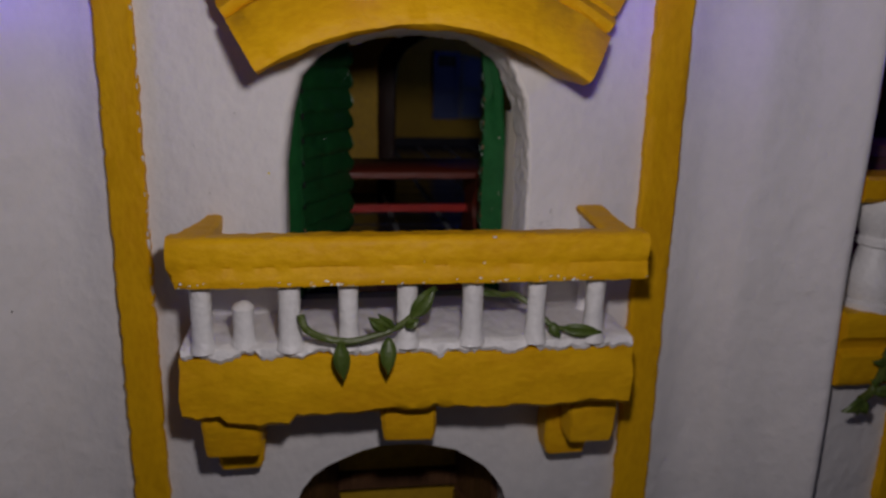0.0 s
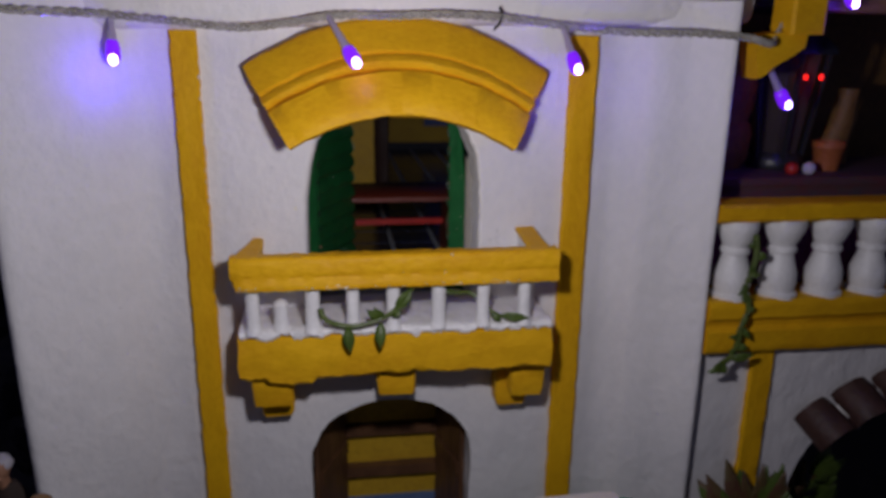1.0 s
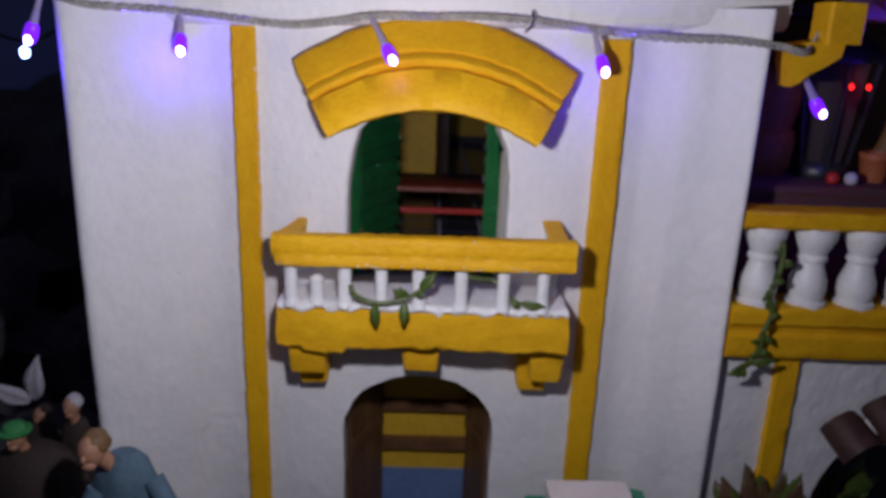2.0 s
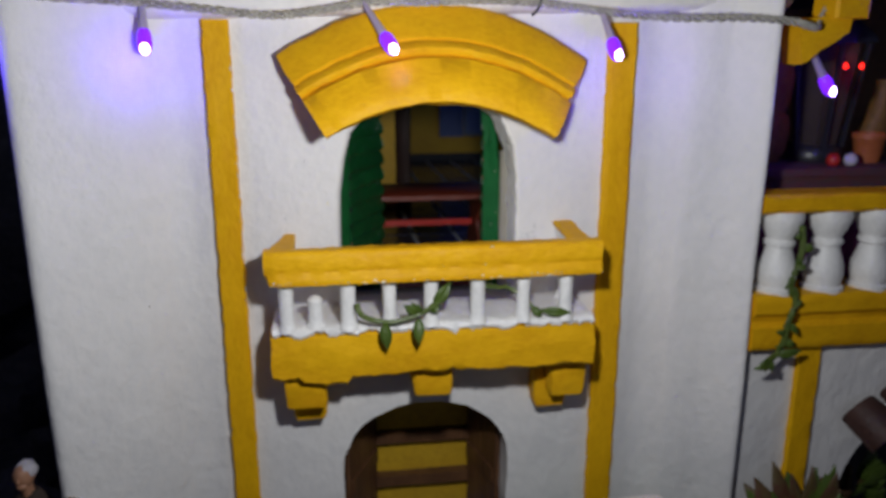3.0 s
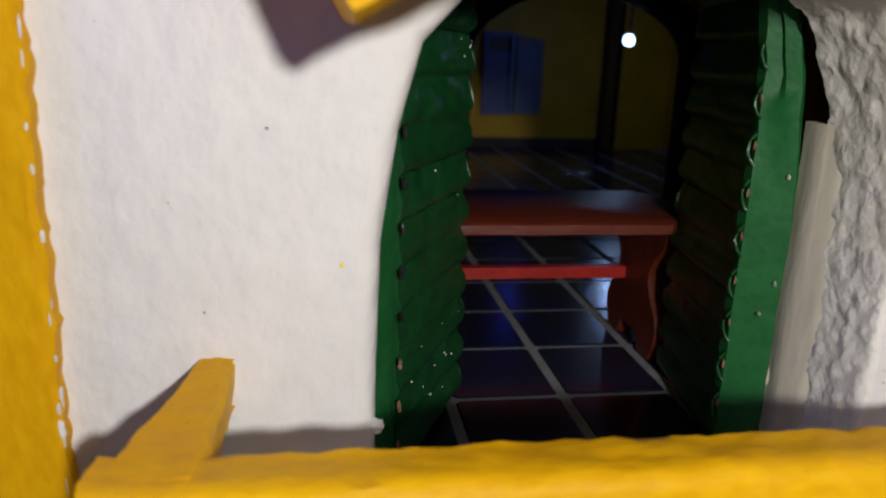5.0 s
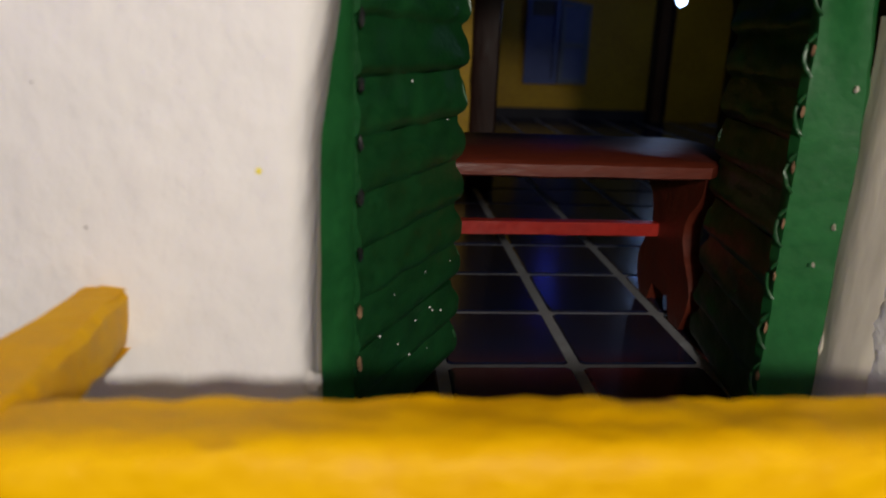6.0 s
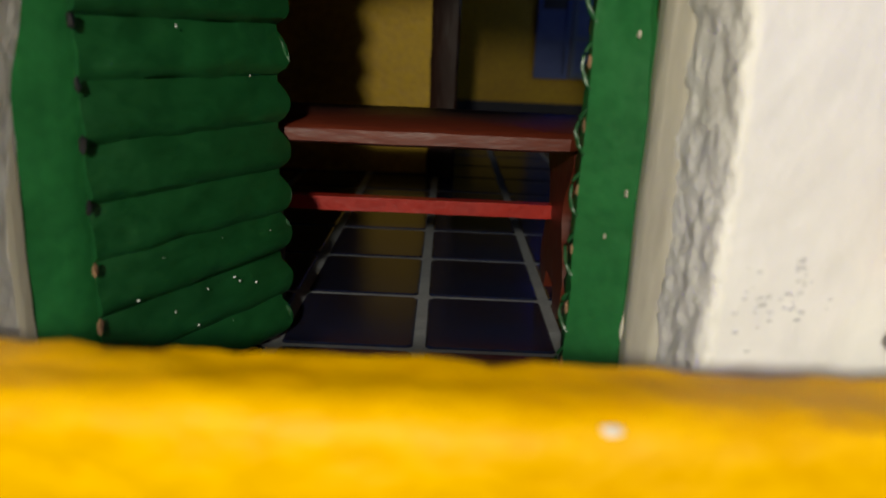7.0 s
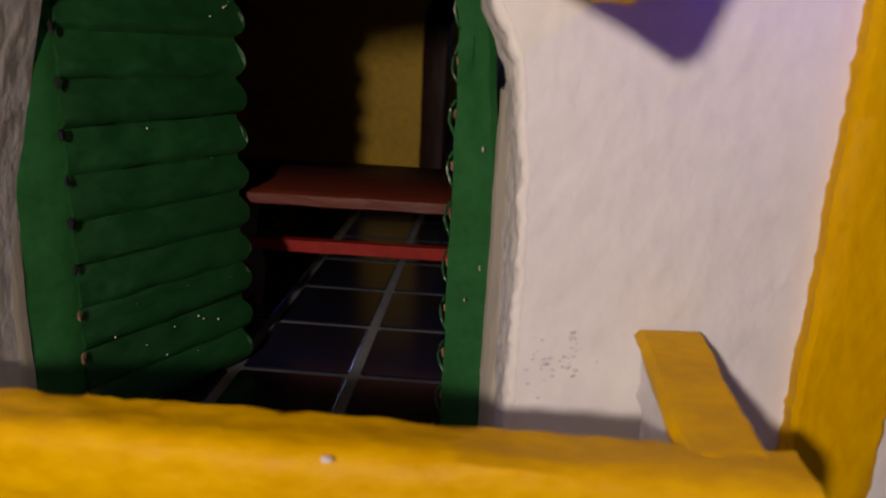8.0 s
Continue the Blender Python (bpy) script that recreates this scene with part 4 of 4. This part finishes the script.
# curved yellow corbel under the corner block
cb = [(97.0, 203.5), (97.4, 199), (98.6, 193.5), (100.6, 194.5), (103.4, 197.2), (107.6, 199.4), (111.4, 202), (112, 205.8), (104, 206.2), (98, 205.2)]
solid("corbel", roughen(bar_y(dense(cb, 2), -12, -3, 2), 0.2, 4, 2), YELLOW, "curved ochre yellow corbel under the corner block", kind="structure")
solid("gallery_lintel", roughen(bar_x(dense([(4, 212), (-4, 212), (-5, 213), (-5, 239), (4, 239)], 3), 112, 240, 4), 0.3, 6, 4), BROWNWALL, "brown gold lintel over the side gallery", kind="structure")

# tiled arch over the wing doorway
hoodt = thing("tiled_arch_hood", (170, -9, 80), "dark red brown clay barrel tiles in an arch over the doorway", "tile hood")
for k in range(8):
    a = math.radians(126 - 13.4 * k)
    out = Vector((math.cos(a), 0, math.sin(a)))
    side = Vector((out.z, 0, -out.x))
    centre = Vector((170, 0, 37.7))
    ridge = [centre + out * r + Vector((0, y, 0)) for r, y in ((61.5, -8.6), (59.5, -12), (57, -16), (54, -19))]
    rings, mortar = [], []
    for q, p in enumerate(ridge):
        lift_ = out * 0.8 + Vector((0, -0.6, 0))
        r0 = 6.2 + 0.25 * q
        ring = [p + side * (r0 * math.cos(math.pi * j / 8)) + lift_ * (r0 * math.sin(math.pi * j / 8)) for j in range(9)]
        ring += [p + side * ((r0 - 1.3) * math.cos(math.pi * j / 8)) + lift_ * ((r0 - 1.3) * math.sin(math.pi * j / 8)) for j in range(8, -1, -1)]
        rings.append([tuple(v) for v in ring])
        gap = p + side * 7.2 - lift_ * 0.6
        mortar.append(gap)
    part("clay_tile", roughen(loft(rings), 0.3, 4, k), CLAY, hoodt)
    part("mortar", roughen(tube(mortar[1:], [1.0, 1.7, 1.2], 8), 0.4, 2.5, k), PLASTER, hoodt, "whitish mortar between the tiles")
# dark sheet painted in for the unlit depth of the doorway
solid("wing_room", loft([[(x, y, z) for x, y in chamfered(118, 236, 40, 43, 0.5)] for z in (-1, 112)]), DIMROOM, "dark sheet for the unlit depth behind the wing doorway", kind="structure")

# ---- loose things at the foot of the house ----
plant = thing("potted_plant", (105, -24, 0), "potted plant with broad reddish olive leaves beside the wall", "plant")
part("pot", turned(105, -24, [(-1, 8), (2, 9), (30, 12), (34, 12.6), (44, 13.6), (48, 13.8), (48.2, 12), (44, 11)], 18), CLAY, plant)
rng = random.Random(11)
for k in range(34):
    a, up = rng.uniform(0, math.tau), rng.uniform(0.1, 1.0)
    b = Vector((105 + 5 * math.cos(a), -24 + 5 * math.sin(a), 50 + 8 * up))
    t = b + Vector((math.cos(a) * (14 - 8 * up), math.sin(a) * (14 - 8 * up), 5 + 16 * up * rng.uniform(0.6, 1)))
    part("leaf", leaf_shape(b, t, rng.uniform(5, 8), 0.8, 2.0), LEAF if k % 3 == 0 else DRYLEAF, plant)
shrub = thing("shrub", (146, 4, 0), "dark green leafy shrub in the wing doorway", "shrub")
part("stem", tube([(146, 4, -1), (146.6, 4, 30), (145.6, 5, 58)], [2.2, 1.8, 1.0], 8), DRYLEAF, shrub)
rng = random.Random(17)
for k in range(64):
    a, up = rng.uniform(0, math.tau), rng.uniform(0, 1)
    b_ = Vector((146 + 4 * math.cos(a), 4 + 3 * math.sin(a), 26 + 30 * up))
    t_ = b_ + Vector((math.cos(a) * rng.uniform(6, 11), math.sin(a) * 5, rng.uniform(2, 12)))
    part("leaf", leaf_shape(b_, t_, rng.uniform(4, 7), 0.7, 1.2), LEAF if k % 4 else DRYLEAF, shrub)
crate = thing("box", (49, -34, 0), "green printed card box with a white paper sheet on top", "box")
part("body", loft([[(x, y, z) for x, y in chamfered(31, 67, -50, -22, 0.8)] for z in (-1.4, 30, 66)]), BOXGREEN, crate)
part("paper_lid", roughen(loft([dense([(x, y, z) for x, y in chamfered(37, 62, -49.5, -24, 0.8)], 4) for z in (66.2, 71, 73)]), 0.6, 8, 4), PAPER, crate, "crumpled white paper")
part("lid_edge", loft([[(60, -50.5, z), (66, -48, z), (67.5, -24, z), (62, -22, z)] for z in (66.3, 70)]), BOXGREEN, crate)
part("sticker", loft([[(x, y, z) for x, y in chamfered(62.5, 66.4, -50.4, -50.1, 0.1)] for z in (61.5, 65.2)]), ORANGE, crate)


def doll(x, y, tall, wide, head, body, hair, label, reach=(), hat=None, wings=()):
    """One plain figure mesh with painted areas: robe, arms, head with nose and ears, hair."""
    bm = bmesh.new()
    ends = []
    hx, hy, hz, hr = head
    top = tall * 0.98
    stages = [(-1.5, wide * 1.05), (tall * 0.3, wide), (tall * 0.55, wide * 0.86), (tall * 0.74, wide * 0.95), (tall * 0.88, wide), (tall * 0.95, wide * 0.72), (top, wide * 0.4)]
    rings = []
    for z, r in stages:
        rings.append([(x + r * (1 + 0.07 * math.sin(5 * math.tau * j / 20 + z / 9)) * math.cos(math.tau * j / 20), y + 0.62 * r * (1 + 0.07 * math.cos(4 * math.tau * j / 20)) * math.sin(math.tau * j / 20), z) for j in range(20)])
    loft(rings, bm=bm)
    for pts in reach:
        tube(smooth_path(pts, 4), [wide * 0.34 - wide * 0.11 * q / (4 * len(pts)) for q in range(4 * (len(pts) - 1) + 1)], 10, bm=bm)
    ends.append(len(bm.faces))
    tube([(x, y, tall * 0.9), ((x + hx) / 2, (y + hy) / 2, (tall * 0.9 + hz) / 2), (hx, hy, hz)], hr * 0.55, 10, bm=bm)
    lump(hx, hy, hz, hr * 0.86, hr * 0.95, hr * 1.15, 0.05, 1, 3, bm=bm)
    lump(hx - hr * 0.1, hy - hr * 0.95, hz - hr * 0.1, hr * 0.16, hr * 0.25, hr * 0.26, 0.05, 2, 2, bm=bm)
    lump(hx, hy - hr * 0.55, hz - hr * 0.72, hr * 0.5, hr * 0.45, hr * 0.4, 0.05, 2, 2, bm=bm)
    for s in (-1, 1):
        lump(hx + s * hr * 0.86, hy, hz, hr * 0.14, hr * 0.2, hr * 0.28, 0.05, 3, 1, bm=bm)
    for pts in reach:
        e = Vector(pts[-1])
        lump(e.x, e.y, e.z, wide * 0.22, wide * 0.2, wide * 0.24, 0.15, 5, 2, bm=bm)
    ends.append(len(bm.faces))
    lump(hx + hr * 0.15, hy + hr * 0.28, hz + hr * 0.42, hr * 0.92, hr * 0.92, hr * 0.88, 0.16, 4, 3, bm=bm)
    ends.append(len(bm.faces))
    if hat:
        turned(hx, hy, [(hz + hr * 0.6, hr * 1.5), (hz + hr * 0.75, hr * 1.5), (hz + hr * 0.85, hr * 1.05), (hz + hr * 1.3, hr * 0.9), (hz + hr * 1.5, hr * 0.5)], 16, bm=bm)
    for b_, t_, w_ in wings:
        leaf_shape(b_, t_, w_, 2.0, 1.5, bm)
    bm.faces.ensure_lookup_table()
    for i, f in enumerate(bm.faces):
        f.material_index = sum(i >= e for e in ends)
    return solid("figurine", bm, [body, SKIN, hair, hat or (LINEN if wings else body)], label, "figurine", "village figurines", base=(x, y, -1.5))


doll(-83.5, -42, 93, 9.0, (-90.5, -46, 93.5, 4.2), SHIRT, FAIRHAIR, "clay figurine in a slate blue shirt bending its head", (((-76, -43, 83), (-70, -46, 74), (-66, -50, 68)), ((-91, -44, 80), (-95, -48, 70), (-96, -52, 62))))
doll(-119, -24, 83, 14, (-121.5, -28, 86.0, 3.2), BROWNCLOTH, HAIR, "clay figurine in dark brown clothes with a green hat", (((-108, -26, 74), (-104, -30, 62), (-106, -34, 54)),), HATGREEN)
doll(-112, -10, 84, 6, (-113, -11, 87, 3.0), BROWNCLOTH, LINEN, "small clay figurine with white hair in dark clothes")
doll(-136, 10, 70, 8, (-136, 12, 70, 3.2), BROWNCLOTH, BROWNCLOTH, "dark clay figurine holding up two pale cloth wings", (), None, (((-137, 8, 78), (-147, 4, 86), 8), ((-135, 8, 79), (-131, 5, 96), 7)))
rng = random.Random(21)
for k, (x, y, s) in enumerate(((-190, 120, 60), (-150, 150, 50), (-240, 60, 70), (-165, 70, 34), (-200, 20, 30), (-128, 100, 40), (-300, 160, 110), (-230, 220, 120), (-135, 30, 44), (-122, 8, 30), (-150, 10, 52))):
    solid("rock", lump(x, y, s * 0.45, s, s * 0.7, s * (0.6 + 0.5 * rng.random()), 0.55, k * 3.1, 4), ROCK, "dark mossy rock of the model landscape", "rock", "rocks", base=(x, y, 0))
cw = thing("pendant_bulb", (-150, 60, 190), "small cold white bulb hung on a dark cable", "bulb")
part("bulb", lump(-152, 60, 192, 1.7, 1.7, 2.2, 0, 0, 2), COLDGLOW, cw)
part("cable", tube(smooth_path([(-260, 90, 236), (-200, 70, 216), (-152, 60, 196), (-120, 50, 214), (-112, 40, 220)], 8), 0.7, 6), BLACK, cw)

# ---- floor tiles of the upper room ----
tile_mesh = None
TW, TD, GAP = 17.05, 18.2, 0.7
for r in range(17):
    y0 = 33.7 + (r - 1) * TD
    for c in range(-3, 8):
        x0 = 2.95 + c * TW
        if tile_mesh is None:
            bm = bmesh.new()
            w, dp = TW / 2 - GAP, TD / 2 - GAP * 0.7
            loft([[(x, y, z) for x, y in chamfered(-w + e, w - e, -dp + e, dp - e, 0.5)] for z, e in ((-1.0, 0), (-0.25, 0), (0, 0.3))], bm=bm)
            tile_mesh = mesh_of("tile", bm, smooth=False)
            tile_mesh.materials.append(TILE)
        cy = y0 + TD / 2
        ob = new("tile", tile_mesh)
        ob.matrix_basis = Matrix.Translation(Vector((x0 + TW / 2, cy, FLOOR)) / 1000)
        ob.parent = room_floor
